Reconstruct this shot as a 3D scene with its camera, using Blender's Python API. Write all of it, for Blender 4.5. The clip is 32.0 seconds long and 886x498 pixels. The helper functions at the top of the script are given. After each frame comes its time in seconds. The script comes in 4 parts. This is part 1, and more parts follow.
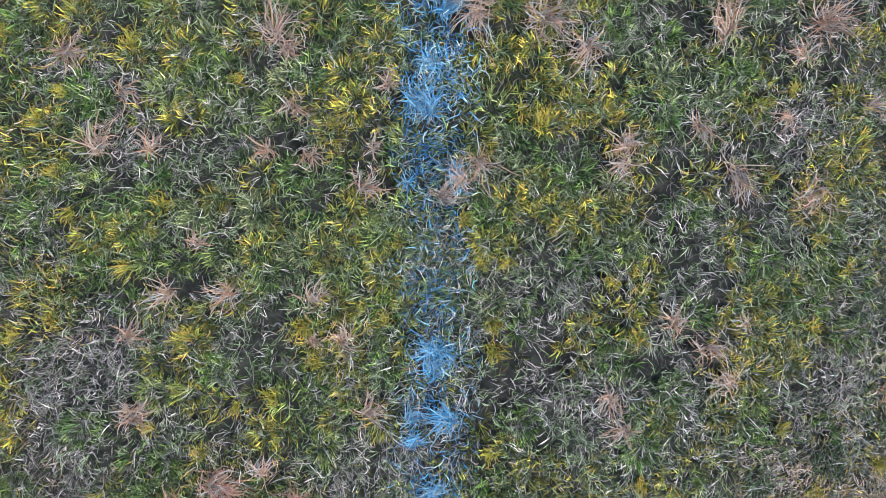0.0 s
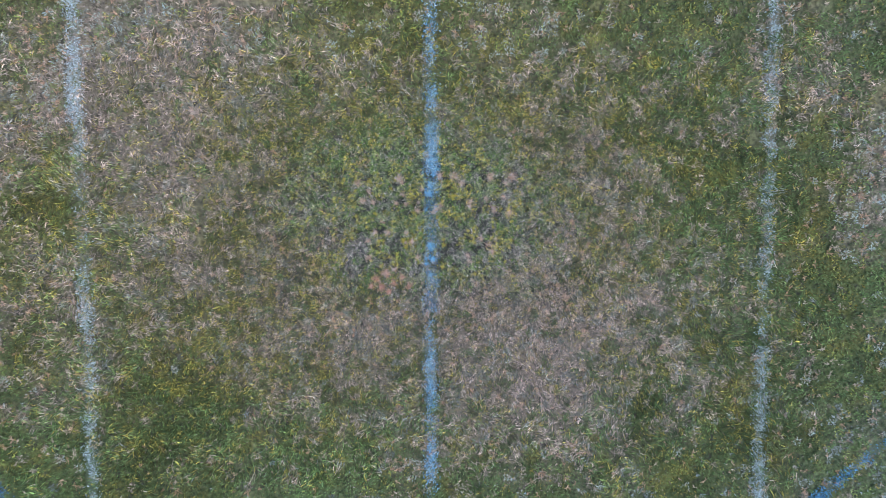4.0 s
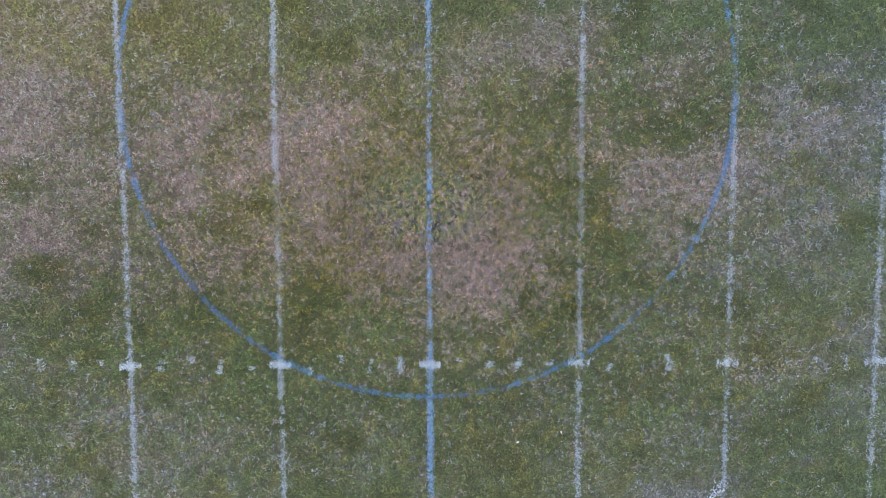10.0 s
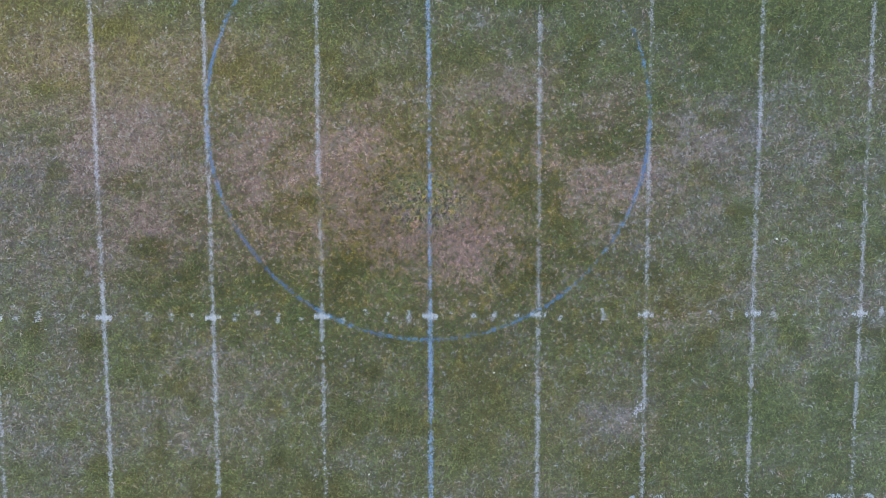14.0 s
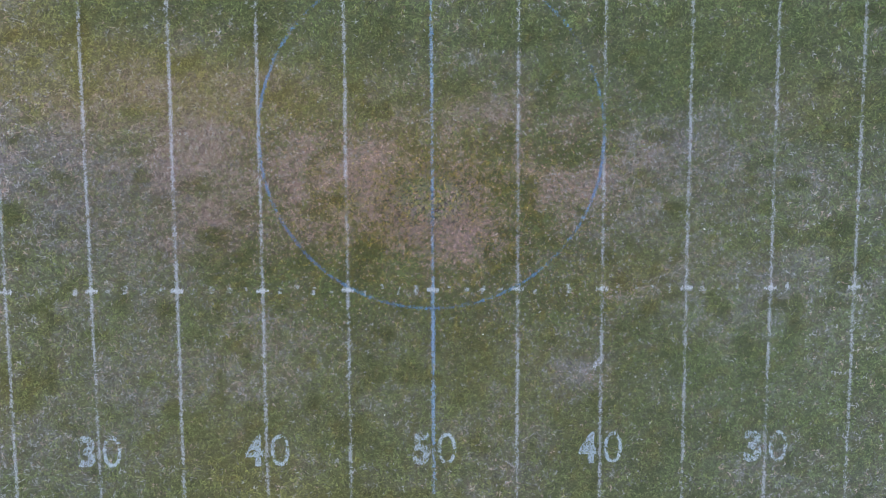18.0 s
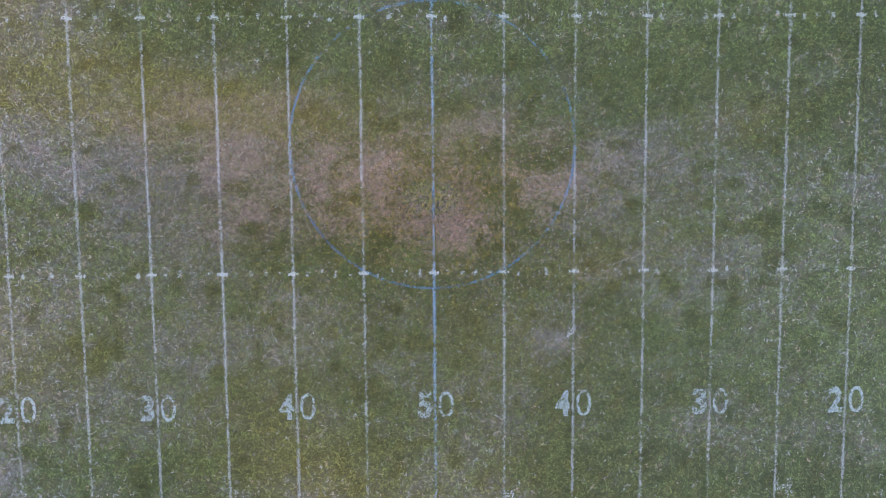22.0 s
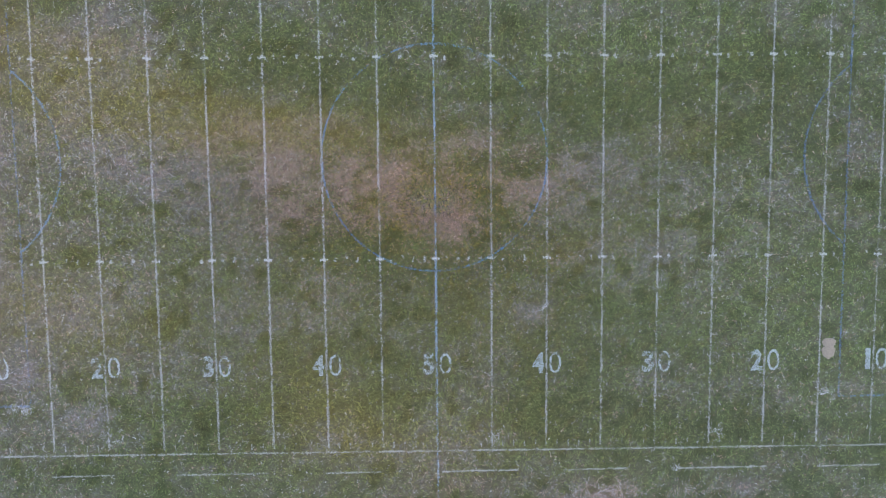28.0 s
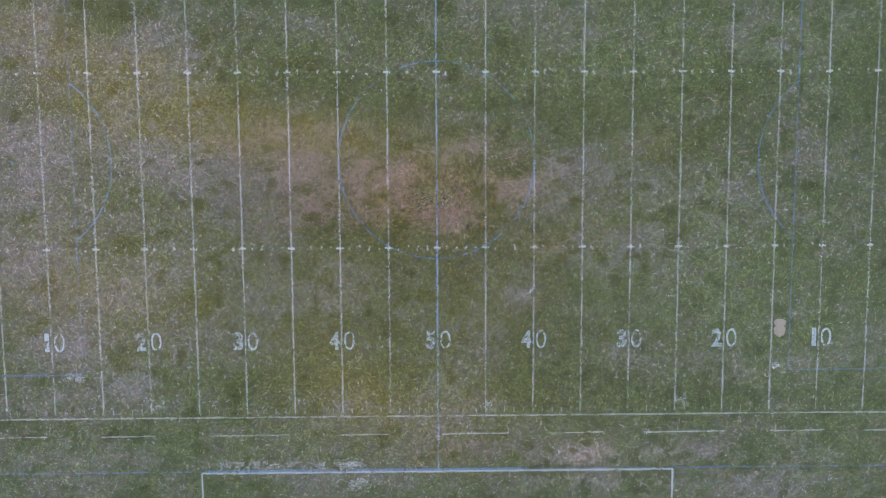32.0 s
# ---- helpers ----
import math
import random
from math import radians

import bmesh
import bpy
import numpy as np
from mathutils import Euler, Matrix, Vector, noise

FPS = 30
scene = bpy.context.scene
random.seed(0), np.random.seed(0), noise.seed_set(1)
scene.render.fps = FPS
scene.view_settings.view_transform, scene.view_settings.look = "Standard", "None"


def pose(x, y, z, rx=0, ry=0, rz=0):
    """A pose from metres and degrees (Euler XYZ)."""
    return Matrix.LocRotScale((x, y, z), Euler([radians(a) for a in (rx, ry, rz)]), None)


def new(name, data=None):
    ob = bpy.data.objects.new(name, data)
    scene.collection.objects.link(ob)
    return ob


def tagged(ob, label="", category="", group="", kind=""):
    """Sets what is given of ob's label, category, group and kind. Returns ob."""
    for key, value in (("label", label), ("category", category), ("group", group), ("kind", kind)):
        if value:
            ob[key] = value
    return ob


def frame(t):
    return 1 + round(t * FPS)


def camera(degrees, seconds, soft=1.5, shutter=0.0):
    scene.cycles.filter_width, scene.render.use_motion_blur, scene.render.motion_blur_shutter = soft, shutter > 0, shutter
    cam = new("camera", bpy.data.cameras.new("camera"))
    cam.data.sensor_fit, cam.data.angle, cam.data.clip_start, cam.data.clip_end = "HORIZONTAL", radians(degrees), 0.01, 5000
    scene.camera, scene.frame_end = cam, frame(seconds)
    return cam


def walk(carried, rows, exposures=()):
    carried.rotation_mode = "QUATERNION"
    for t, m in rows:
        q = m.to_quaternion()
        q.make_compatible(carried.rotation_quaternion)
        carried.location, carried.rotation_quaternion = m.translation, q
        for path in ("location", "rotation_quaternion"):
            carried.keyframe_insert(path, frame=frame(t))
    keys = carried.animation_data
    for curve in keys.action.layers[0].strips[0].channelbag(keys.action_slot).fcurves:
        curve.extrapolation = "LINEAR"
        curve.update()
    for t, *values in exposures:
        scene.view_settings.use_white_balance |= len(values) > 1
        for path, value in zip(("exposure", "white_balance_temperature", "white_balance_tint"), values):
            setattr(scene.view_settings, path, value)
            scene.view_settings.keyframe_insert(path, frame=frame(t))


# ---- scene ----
# ---------- camera: a drone that rises straight up over midfield ----------
LENS = 70.0
cam = camera(LENS, 32.0, soft=0.57, shutter=0.35)
PATH = [
    (0, pose(-0.016, -3.371, 1.749, -4.092, -1.429, -0.122)),
    (0.25, pose(-0.003, -3.377, 1.862, -4.290, -1.260, -0.150)),
    (0.5, pose(0.010, -3.382, 2.105, -4.436, -1.122, -0.171)),
    (1, pose(-0.001, -3.374, 2.977, -4.644, -0.977, -0.106)),
    (1.5, pose(-0.010, -3.366, 3.887, -4.574, -0.855, -0.254)),
    (2, pose(-0.001, -3.350, 4.805, -4.447, -0.851, -0.257)),
    (2.5, pose(-0.014, -3.307, 5.702, -4.372, -1.052, -0.096)),
    (3, pose(-0.058, -3.262, 6.663, -4.279, -1.465, 0.046)),
    (3.5, pose(-0.088, -3.216, 7.539, -4.163, -1.797, -0.052)),
    (5.5, pose(-0.246, -3.280, 11.184, -4.140, -2.151, 0.140)),
    (6, pose(-0.133, -3.265, 11.980, -4.224, -1.775, 0.057)),
    (7, pose(0.100, -3.225, 13.815, -4.337, -0.868, -0.253)),
    (8, pose(0.209, -3.214, 15.611, -4.353, -0.556, -0.368)),
    (9, pose(0.233, -3.143, 17.292, -4.202, -0.487, -0.199)),
    (10, pose(0.256, -3.158, 19.074, -4.321, -0.486, -0.212)),
    (11, pose(0.210, -3.206, 20.916, -4.470, -0.517, -0.211)),
    (12, pose(0.210, -3.189, 22.782, -4.492, -0.676, -0.209)),
    (13, pose(0.203, -3.169, 24.577, -4.473, -0.668, -0.238)),
    (14, pose(0.279, -3.223, 26.449, -4.500, -0.619, -0.267)),
    (14.5, pose(0.286, -3.242, 27.357, -4.474, -0.594, -0.250)),
    (16.5, pose(0.239, -3.337, 31.119, -4.486, -0.635, -0.285)),
    (17, pose(0.227, -3.328, 32.059, -4.428, -0.677, -0.250)),
    (18, pose(0.176, -3.334, 33.820, -4.416, -0.665, -0.274)),
    (19, pose(0.143, -3.358, 35.629, -4.454, -0.725, -0.359)),
    (20, pose(0.076, -3.372, 37.434, -4.453, -0.832, -0.378)),
    (21, pose(0.011, -3.377, 39.169, -4.474, -0.883, -0.328)),
    (22, pose(-0.011, -3.354, 40.984, -4.524, -0.893, -0.496)),
    (23, pose(-0.009, -3.307, 42.725, -4.592, -0.776, -0.519)),
    (24, pose(0.019, -3.249, 44.404, -4.619, -0.792, -0.558)),
    (25, pose(0.010, -3.239, 46.135, -4.678, -0.697, -0.571)),
    (25.5, pose(0.022, -3.235, 47.090, -4.630, -0.660, -0.589)),
    (27.5, pose(0.079, -3.247, 50.757, -4.538, -0.693, -0.555)),
    (28, pose(0.035, -3.263, 51.731, -4.522, -0.679, -0.560)),
    (29, pose(0.003, -3.356, 53.658, -4.565, -0.642, -0.420)),
    (30, pose(-0.016, -3.428, 55.631, -4.541, -0.643, -0.361)),
    (31, pose(-0.056, -3.496, 57.572, -4.546, -0.682, -0.336)),
    (32, pose(-0.132, -3.554, 59.502, -4.524, -0.680, -0.312)),
]
# the film's own white balance: a little greener close to the ground
walk(cam, PATH, ((0, 0.38, 5420, -12), (1, 0.47, 5300, -14), (3, 0.55, 5200, -12), (5, 0.60, 5210, -3), (7, 0.62, 5350, 7), (10, 0.60, 5500, 8), (18, 0.55, 5680, 10), (25, 0.53, 5760, 11), (32, 0.49, 5900, 12)))

# ---------- daylight: flat light under thin cloud ----------
SUN_ELEVATION, SUN_TURN = 38.0, 120.0
world = bpy.data.worlds.new("sky")
scene.world = world
world.use_nodes = True
wn, wl = world.node_tree.nodes, world.node_tree.links
sky = wn.new("ShaderNodeTexSky")
sky.sky_type, sky.sun_disc = "NISHITA", False
sky.sun_elevation, sky.sun_rotation = radians(SUN_ELEVATION), radians(SUN_TURN)
sky.dust_density = 2.0
wl.new(sky.outputs[0], wn["Background"].inputs[0])
wn["Background"].inputs[1].default_value = 0.14
lamp = bpy.data.lights.new("sun", "SUN")
lamp.energy, lamp.angle, lamp.color = 2.2, radians(5), (1.0, 0.98, 0.96)
sun = new("sun", lamp)
sun.rotation_euler = (radians(90 - SUN_ELEVATION), 0, radians(180 - SUN_TURN))

# ---------- plan of the pitch, in metres: x along the field, y across it ----------
YARD = 0.9144
STEP = 5 * YARD              # between yard lines
HASH = 8.128                 # hash rows, from the middle
SIDE = 24.384                # sidelines
COACH = 26.16                # broken line of the coaching box
TOUCH = 29.76                # blue touchline
HEART = -3.35                # where the drone stands
rng = np.random.default_rng(7)

# worn and lush spots of the turf: x, y, half sizes, strength
DRY_HEART = [(-4.4, -2.2, 1.4, 1.1, 0.3), (2.4, -3.4, 2.6, 1.8, 0.6), (-4.7, -1.9, 1.7, 1.3, 0.45), (0.6, -5.6, 2.4, 0.9, 0.4), (-6.1, -2.0, 2.0,
    1.3, 0.8), (-6.3, -0.6, 1.5, 0.8, 0.7), (-3.2, -1.0, 1.1, 1.0, 0.5), (-2.3, -4.2, 1.7, 1.5, 0.7), (1.6, -4.8, 1.7, 1.4, 0.75), (1.3, -1.8, 1.1,
    0.9, 0.5)]
DRY_CENTRE = [(6.6, -2.0, 2.2, 1.0, 0.68), (3.3, 1.0, 1.5, 0.8, 0.6), (6.6, 0.6, 1.6, 0.6, 0.8), (-12.0, -1.1, 2.0, 1.7, 0.5), (-5.8, -4.6, 1.3, 1.1,
    0.5), (-11.7, 0.5, 1.6, 0.7, 0.35), (-11.4, -4.6, 2.2, 1.1, 0.5), (-8.4, -9.4, 1.7, 1.2, 0.25), (11.8, -0.6, 2.1, 1.1, 0.25), (10.6, -1.9, 1.3,
    1.5, 0.4), (12.3, -4.1, 1.1, 0.6, 0.4), (10.4, -8.3, 1.1, 0.6, 0.4), (6.7, -12.4, 1.7, 0.6, 0.5)]
LUSH_CENTRE = [(-5.1, -3.2, 0.9, 0.3, 0.6), (-3.4, -6.6, 0.9, 1.0, 0.6), (2.0, 2.3, 1.3, 0.7, 0.5), (3.4, -0.7, 1.5, 0.5, 0.5), (5.5, -4.3, 1.0, 0.9,
    0.6), (6.9, -5.8, 1.5, 0.8, 0.45), (-1.1, -0.5, 0.7, 0.5, 0.5), (-8.1, -2.2, 0.6, 0.5, 0.6), (7.2, -0.9, 1.1, 0.3, 0.6), (6.8, -8.9, 1.3, 0.8,
    0.35), (1.8, -10.4, 2.3, 1.6, 0.45), (-3.4, -11.5, 1.5, 1.6, 0.35), (11.9, -11.5, 2.3, 1.6, 0.45), (-11.5, -7.0, 1.5, 0.8, 0.4), (5.5, 1.4, 0.9,
    0.7, 0.35), (-7.8, 2.5, 1.1, 0.9, 0.4), (10.7, -6.2, 1.7, 1.1, 0.35), (-6.3, -6.3, 0.7, 0.6, 0.4)]
# the broad spot at x -39 also lightens the west end, for pale haze
DRY_WEST = [(-13.5, 2.4, 6.0, 1.3, 0.22), (-39.0, -4.0, 5.0, 13.0, 0.4), (-4.5, -2.4, 9.0, 3.4, 0.3), (-37.6, 0.2, 3.1, 3.1, 0.6), (-28.5, -0.1, 4.2,
    2.3, 0.55), (-22.8, -1.7, 3.7, 2.6, 0.55), (-18.1, -2.3, 3.2, 2.6, 0.4), (-15.4, -0.7, 2.6, 2.1, 0.35), (-35.5, -4.3, 3.1, 2.1, 0.4), (-16.1,
    -6.0, 3.2, 2.1, 0.4)]
DRY_SOUTHWEST = [(-28.4, -10.2, 4.8, 2.4, 0.28), (-38.9, -9.6, 3.2, 2.1, 0.5), (-28.9, -21.3, 3.8, 1.2, 0.3), (-34.6, -17.9, 2.1, 1.4, 0.25),
    (-34.5, -16.0, 2.1, 2.2, 0.15), (-36.0, 13.7, 2.0, 2.0, 0.5), (-25.4, 10.9, 2.1, 1.0, 0.5), (-10.9, 11.6, 2.1, 1.5, 0.4), (-9.8, -10.3, 3.2, 2.2,
    0.2), (-9.3, -13.0, 3.2, 1.6, 0.18), (-22.9, 9.6, 1.5, 1.0, 0.4)]
DRY_EAST = [(12.0, -0.1, 3.2, 1.7, 0.30), (17.1, -0.4, 3.2, 1.6, 0.45), (15.2, -3.0, 3.2, 2.1, 0.45), (21.9, -3.5, 2.7, 2.1, 0.55), (27.5, -2.5, 2.7,
    2.1, 0.5), (29.6, -0.9, 1.6, 1.6, 0.4), (24.8, -0.1, 2.7, 1.1, 0.5), (14.5, 11.5, 3.7, 1.5, 0.4), (26.0, 11.5, 2.6, 1.5, 0.45), (34.0, 10.0, 2.1,
    3.1, 0.5), (30.8, 9.5, 2.1, 1.0, 0.4), (34.3, 0.6, 2.1, 2.1, 0.5), (38.7, -1.0, 2.1, 3.2, 0.4), (28.1, -4.6, 2.7, 2.1, 0.5), (19.6, -7.3, 3.2,
    1.3, 0.45), (8.9, -5.6, 3.2, 1.6, 0.4), (24.9, -7.3, 3.2, 1.6, 0.45), (39.0, -7.9, 3.2, 1.1, 0.4)]
DRY_SOUTH = [(0.5, -20.2, 3.8, 2.5, 0.6), (7.8, -12.6, 2.7, 1.4, 0.6), (15.5, -19.2, 3.3, 1.7, 0.5), (4.1, -16.9, 2.2, 2.2, 0.4), (-0.8, -13.6, 3.2,
    2.7, 0.3), (0.8, -26.3, 3.8, 2.5, 0.6), (6.8, -27.5, 4.4, 1.7, 0.5), (14.5, -28.1, 3.3, 1.4, 0.8), (-7.5, -30.4, 3.3, 1.4, 0.6), (-16.2, -30.0,
    6.0, 1.1, 0.5), (26.6, -28.2, 3.9, 1.4, 0.6), (31.7, -31.7, 3.9, 1.7, 0.7), (22.5, -19.2, 3.8, 1.4, 0.5), (28.5, -18.7, 3.3, 1.4, 0.35), (-4.1,
    -23.4, 3.3, 2.2, 0.3), (-28.7, -31.0, 4.3, 1.7, 0.4), (14.5, -31.5, 3.9, 1.4, 0.6), (36.2, -19.4, 2.2, 1.1, 0.35)]
LUSH_NORTH = [(-9.0, 6.5, 3.1, 2.1, 0.5), (-16.8, 6.3, 3.1, 1.3, 0.4), (-2.7, 6.2, 2.1, 1.8, 0.5), (-4.3, 4.4, 2.1, 1.0, 0.4), (7.2, 10.3, 2.1, 2.0,
    0.4), (7.2, 4.9, 2.4, 1.3, 0.45), (19.9, 5.4, 4.2, 3.1, 0.45), (23.7, 1.4, 2.7, 2.6, 0.5), (29.5, 2.7, 2.1, 4.2, 0.5), (27.7, 6.4, 2.6, 2.6, 0.4),
    (25.1, 8.4, 4.2, 2.1, 0.35), (4.6, 7.0, 3.1, 2.1, 0.35), (-11.0, 8.0, 3.1, 1.5, 0.35), (-32.0, 12.7, 3.1, 2.0, 0.35), (-38.0, 5.6, 2.1, 2.1, 0.3),
    (39.9, 7.4, 2.1, 4.2, 0.5), (12.0, 5.9, 3.2, 2.1, 0.3), (-19.2, 11.6, 4.1, 2.0, 0.3)]
LUSH_SOUTH = [(-29.3, -7.6, 0.7, 0.7, 2.0), (-4.6, -16.0, 1.0, 1.0, 1.5), (6.8, -18.0, 3.4, 2.2, 0.3), (12.2, -17.0, 3.8, 3.3, 0.4), (-23.8, -14.5,
    3.2, 2.2, 0.4), (-4.6, -19.6, 2.7, 2.2, 0.4), (-11.6, -19.5, 2.7, 2.8, 0.4), (23.5, -15.4, 3.8, 2.7, 0.35), (17.7, -22.5, 6.6, 1.7, 0.45), (28.7,
    -22.6, 5.5, 1.4, 0.4), (9.0, -21.9, 4.4, 1.7, 0.35), (-19.2, -21.6, 4.3, 1.4, 0.4), (-33.9, -25.4, 6.5, 1.7, 0.4), (28.8, -26.6, 3.3, 1.7, 0.4),
    (38.6, -22.7, 4.4, 1.7, 0.5), (36.4, -11.7, 4.3, 2.7, 0.35), (20.2, -11.6, 4.3, 2.7, 0.3), (-38.1, -13.3, 3.2, 2.2, 0.35)]
WARM = [(20.0, -4.0, 15.0, 14.0, 0.22), (-22.0, -3.0, 24.0, 15.0, 0.44), (-3.0, -16.0, 14.0, 9.0, 0.4), (-1.0, -2.6, 6.5, 3.2, 0.7), (-6.5, 1.6, 7.0, 2.5, 0.35), (0.0, 9.0, 18.0, 6.0, 0.2), (1.0, -25.5, 14.0, 5.0, 0.55)]
THIN_WEST = [(-36.0, 11.0, 6.0, 4.5, 0.2), (-25.4, 11.0, 6.0, 4.5, 0.14), (-36.0, 3.3, 6.0, 4.5, 0.06), (-25.4, 3.3, 6.0, 4.5, 0.12), (-15.0, 3.3, 6.0, 3.0,
    0.08), (-16.0, -3.6, 8.0, 3.2, 0.05), (-36.0, -12.0, 6.0, 4.5, 0.14), (-25.4, -12.0, 6.0, 4.5, 0.2), (-36.0, -19.6, 6.0, 4.5, 0.12), (-25.4, -19.6, 6.0,
    4.5, 0.05), (-36.0, -27.3, 6.0, 4.5, 0.18), (-15.0, -27.3, 6.0, 3.5, 0.05), (-1.8, 3.2, 2.8, 2.1, 0.1), (-6.4, -7.2, 2.8,
    2.1, -0.1), (-11.0, -10.6, 2.8, 2.1, -0.1), (-15.7, -14.0, 3.0, 2.4, 0.1)]
THIN_EAST = [(8.2, -5.5, 2.4, 4.0, 0.10), (14.5, -28.6, 4.0, 1.3, 0.2), (26.0, -28.0, 3.0, 1.3, 0.2), (32.0, -31.6, 4.0, 1.5, 0.22), (3.0, -27.6, 6.0, 1.7, 0.16), (21.0, -10.5, 6.0, 2.5, 0.14), (16.0, -8.5, 3.0, 1.5, 0.08), (17.5, -0.8, 4.5, 1.8, 0.07), (26.8, -4.3, 5.0, 3.0, -0.13), (6.0, -27.0, 6.0, 3.5, -0.05), (2.8, -14.0, 2.8, 2.1, -0.08)]
# trampled stretches, where straw and blades are darker
WORN = [(-17.0, -3.8, 9.0, 3.4, 0.2), (-7.0, -5.2, 5.0, 2.6, 0.16), (1.0, -9.5, 6.0, 2.0, 0.08), (5.0, -19.0, 9.0, 4.0, 0.14), (4.0, -27.8, 6.0, 1.8, 0.2), (-13.0, -19.0, 6.0, 4.0, 0.12)]
# where the green blades are paler
PALE_GREEN = [(16.4, 9.0, 7.0, 6.0, 0.5), (27.0, 11.0, 7.0, 4.5, 0.6), (37.3, 11.0, 6.0, 4.5, 0.6), (16.7, -11.0, 5.0, 4.0, 0.7), (27.0, -12.0, 6.0, 4.5, 0.6), (37.3, -13.0,
    6.0, 6.0, 0.6), (38.0, -20.0, 6.0, 4.5, 0.5), (38.0, -27.0, 6.0, 4.5, 0.3), (-36.0, -27.0, 7.0, 4.0, 0.4)]
GOLD = [(-1.2, -3.2, 2.4, 1.7, 0.5), (-36.0, -12.0, 8.0, 6.0, 0.4), (-35.0, 8.0, 8.0, 5.0, 0.35), (-13.0, 2.6, 6.0, 1.4, 0.5), (-36.7, 11.2, 2.6, 2.0,
    0.6), (-29.7, 7.1, 3.6, 1.8, 0.6), (-25.8, 4.8, 5.0, 2.2, 0.9), (-18.4, 3.4, 4.7, 1.1, 0.6), (-11.1, 2.1, 2.4, 0.9, 0.6), (-32.7, 9.6, 2.6, 2.0,
    0.5), (-37.6, 12.7, 2.0, 1.5, 0.5)]
GOLD_SOUTH = [(-2.0, -3.0, 2.6, 1.5, 0.9), (-8.4, -21.7, 3.2, 2.2, 0.5), (-4.6, -24.0, 3.3, 1.4, 0.4), (-28.0, -13.4, 4.8,
    2.2, 0.4), (-35.3, -11.2, 3.7, 2.1, 0.35), (4.6, -12.5, 3.8, 2.7, 0.3), (9.9, -7.7, 2.1, 0.8, 0.4), (19.9, 1.7, 2.1, 1.0, 0.4), (14.2, -6.2, 3.2,
    2.1, 0.25), (-11.6, -17.9, 3.2, 3.3, 0.3), (2.4, -22.4, 2.2, 2.2, 0.25)]
PINK = [(1.8, -4.6, 2.6, 1.5, 0.4), (-13.0, 2.2, 7.0, 1.6, 0.5), (-9.2, -11.0, 4.0, 3.0, 0.35), (-35.0, -3.0, 8.0, 12.0, 0.2), (2.4, -3.4, 2.6, 1.8,
    0.5), (-4.0, -2.6, 9.0, 3.3, 0.42), (-6.5, -0.8, 3.7, 2.4, 1), (-11.2, -0.2, 3.2, 2.1, 0.8), (-2.8, -3.9, 3.7, 3.2,
    0.7)]
PINK_EAST = [(7.0, -2.0, 3.4, 2.0, 0.75), (3.0, -4.5, 2.7, 2.4, 0.8), (2.5, 1.0, 2.6, 1.3, 0.7), (-14.3, 1.4, 3.1, 1.3, 0.7), (-18.0, 1.4, 2.1, 1.0, 0.5), (-3.9, -5.5, 2.7, 1.6,
    0.7), (0.8, -28.0, 2.7, 1.4, 0.7), (14.5, -28.1, 2.8, 1.1, 0.8), (6.7, 0.5, 2.1, 1.0, 0.6), (-12.4, -4.9, 2.6, 1.6,
    0.5), (-26.0, 9.1, 3.1, 0.6, 0.5), (-0.7, -7.7, 3.2, 0.8, 0.5)]
STRAW = [(-0.42, -2.92, 1.6), (-0.90, -3.22, 1.4), (-0.76, -3.22, 0.9), (-0.20, -3.32, 1.1), (-0.65, -3.48, 0.8), (-0.73, -3.61, 1), (-0.56, -3.61, 1.2),
    (-0.33, -3.64, 1), (-0.26, -3.75, 1), (-0.16, -3.22, 0.7), (0.02, -3.35, 1), (0.12, -3.25, 1.2), (0.08, -3.31, 1), (-0.38, -3.10, 0.9), (-0.84, -3.07,
    0.8), (-0.84, -3.96, 1.3), (-0.12, -3.05, 0.8), (-0.63, -4.16, 1.5), (-0.48, -4.13, 1), (-0.19, -3.96, 1.1), (-0.85, -3.74, 1)]
STRAW_EAST = [(0.80, -2.91, 1.5), (1.06, -2.88, 1.8), (1.02, -2.97, 1), (0.73, -3.15, 1.1), (0.84, -3.28, 1.3), (0.53, -3.21, 1.2), (0.53, -3.26, 1),
    (1.06, -3.34, 1.3), (0.67, -3.71, 1.1), (0.84, -3.89, 1.2), (0.54, -4.01, 1), (0.88, -3.71, 0.7), (0.13, -2.85, 1.6), (0.30, -2.87, 1.9), (0.42,
    -2.95, 1.5), (1.20, -3.11, 0.8), (0.99, -3.14, 0.9), (0.50, -3.92, 1.1), (0.76, -3.78, 1.0), (-0.99, -2.96, 1.3)]
SALMON_NEST = [(-0.45, -3.23, 1), (-0.34, -3.24, 1.1), (-0.34, -3.75, 0.7), (0.53, -3.19, 0.7), (0.81, -2.85, 0.9), (-0.39, -2.95, 1.1)]
YELLOW = [(-0.81, -2.94, 1.1), (-0.53, -3.04, 0.9), (-0.74, -3.38, 1.1), (-0.78, -3.45, 0.9), (-0.84, -3.54, 1.1), (-1.05, -3.68, 1.1), (-1.16, -3.74,
    1), (-0.37, -3.71, 1.5), (-0.34, -3.81, 1.1), (-0.45, -3.91, 1.2), (-0.66, -4.07, 1), (-0.55, -3.93, 0.8), (0.08, -3.42, 0.9), (0.16, -3.70, 1.1),
    (0.16, -3.78, 1.2), (0.21, -3.53, 0.8), (0.13, -3.54, 0.8), (0.29, -3.16, 1.3), (0.25, -3.12, 1), (0.50, -3.60, 1), (0.58, -3.75, 1.2), (0.83, -3.54, 0.8)]
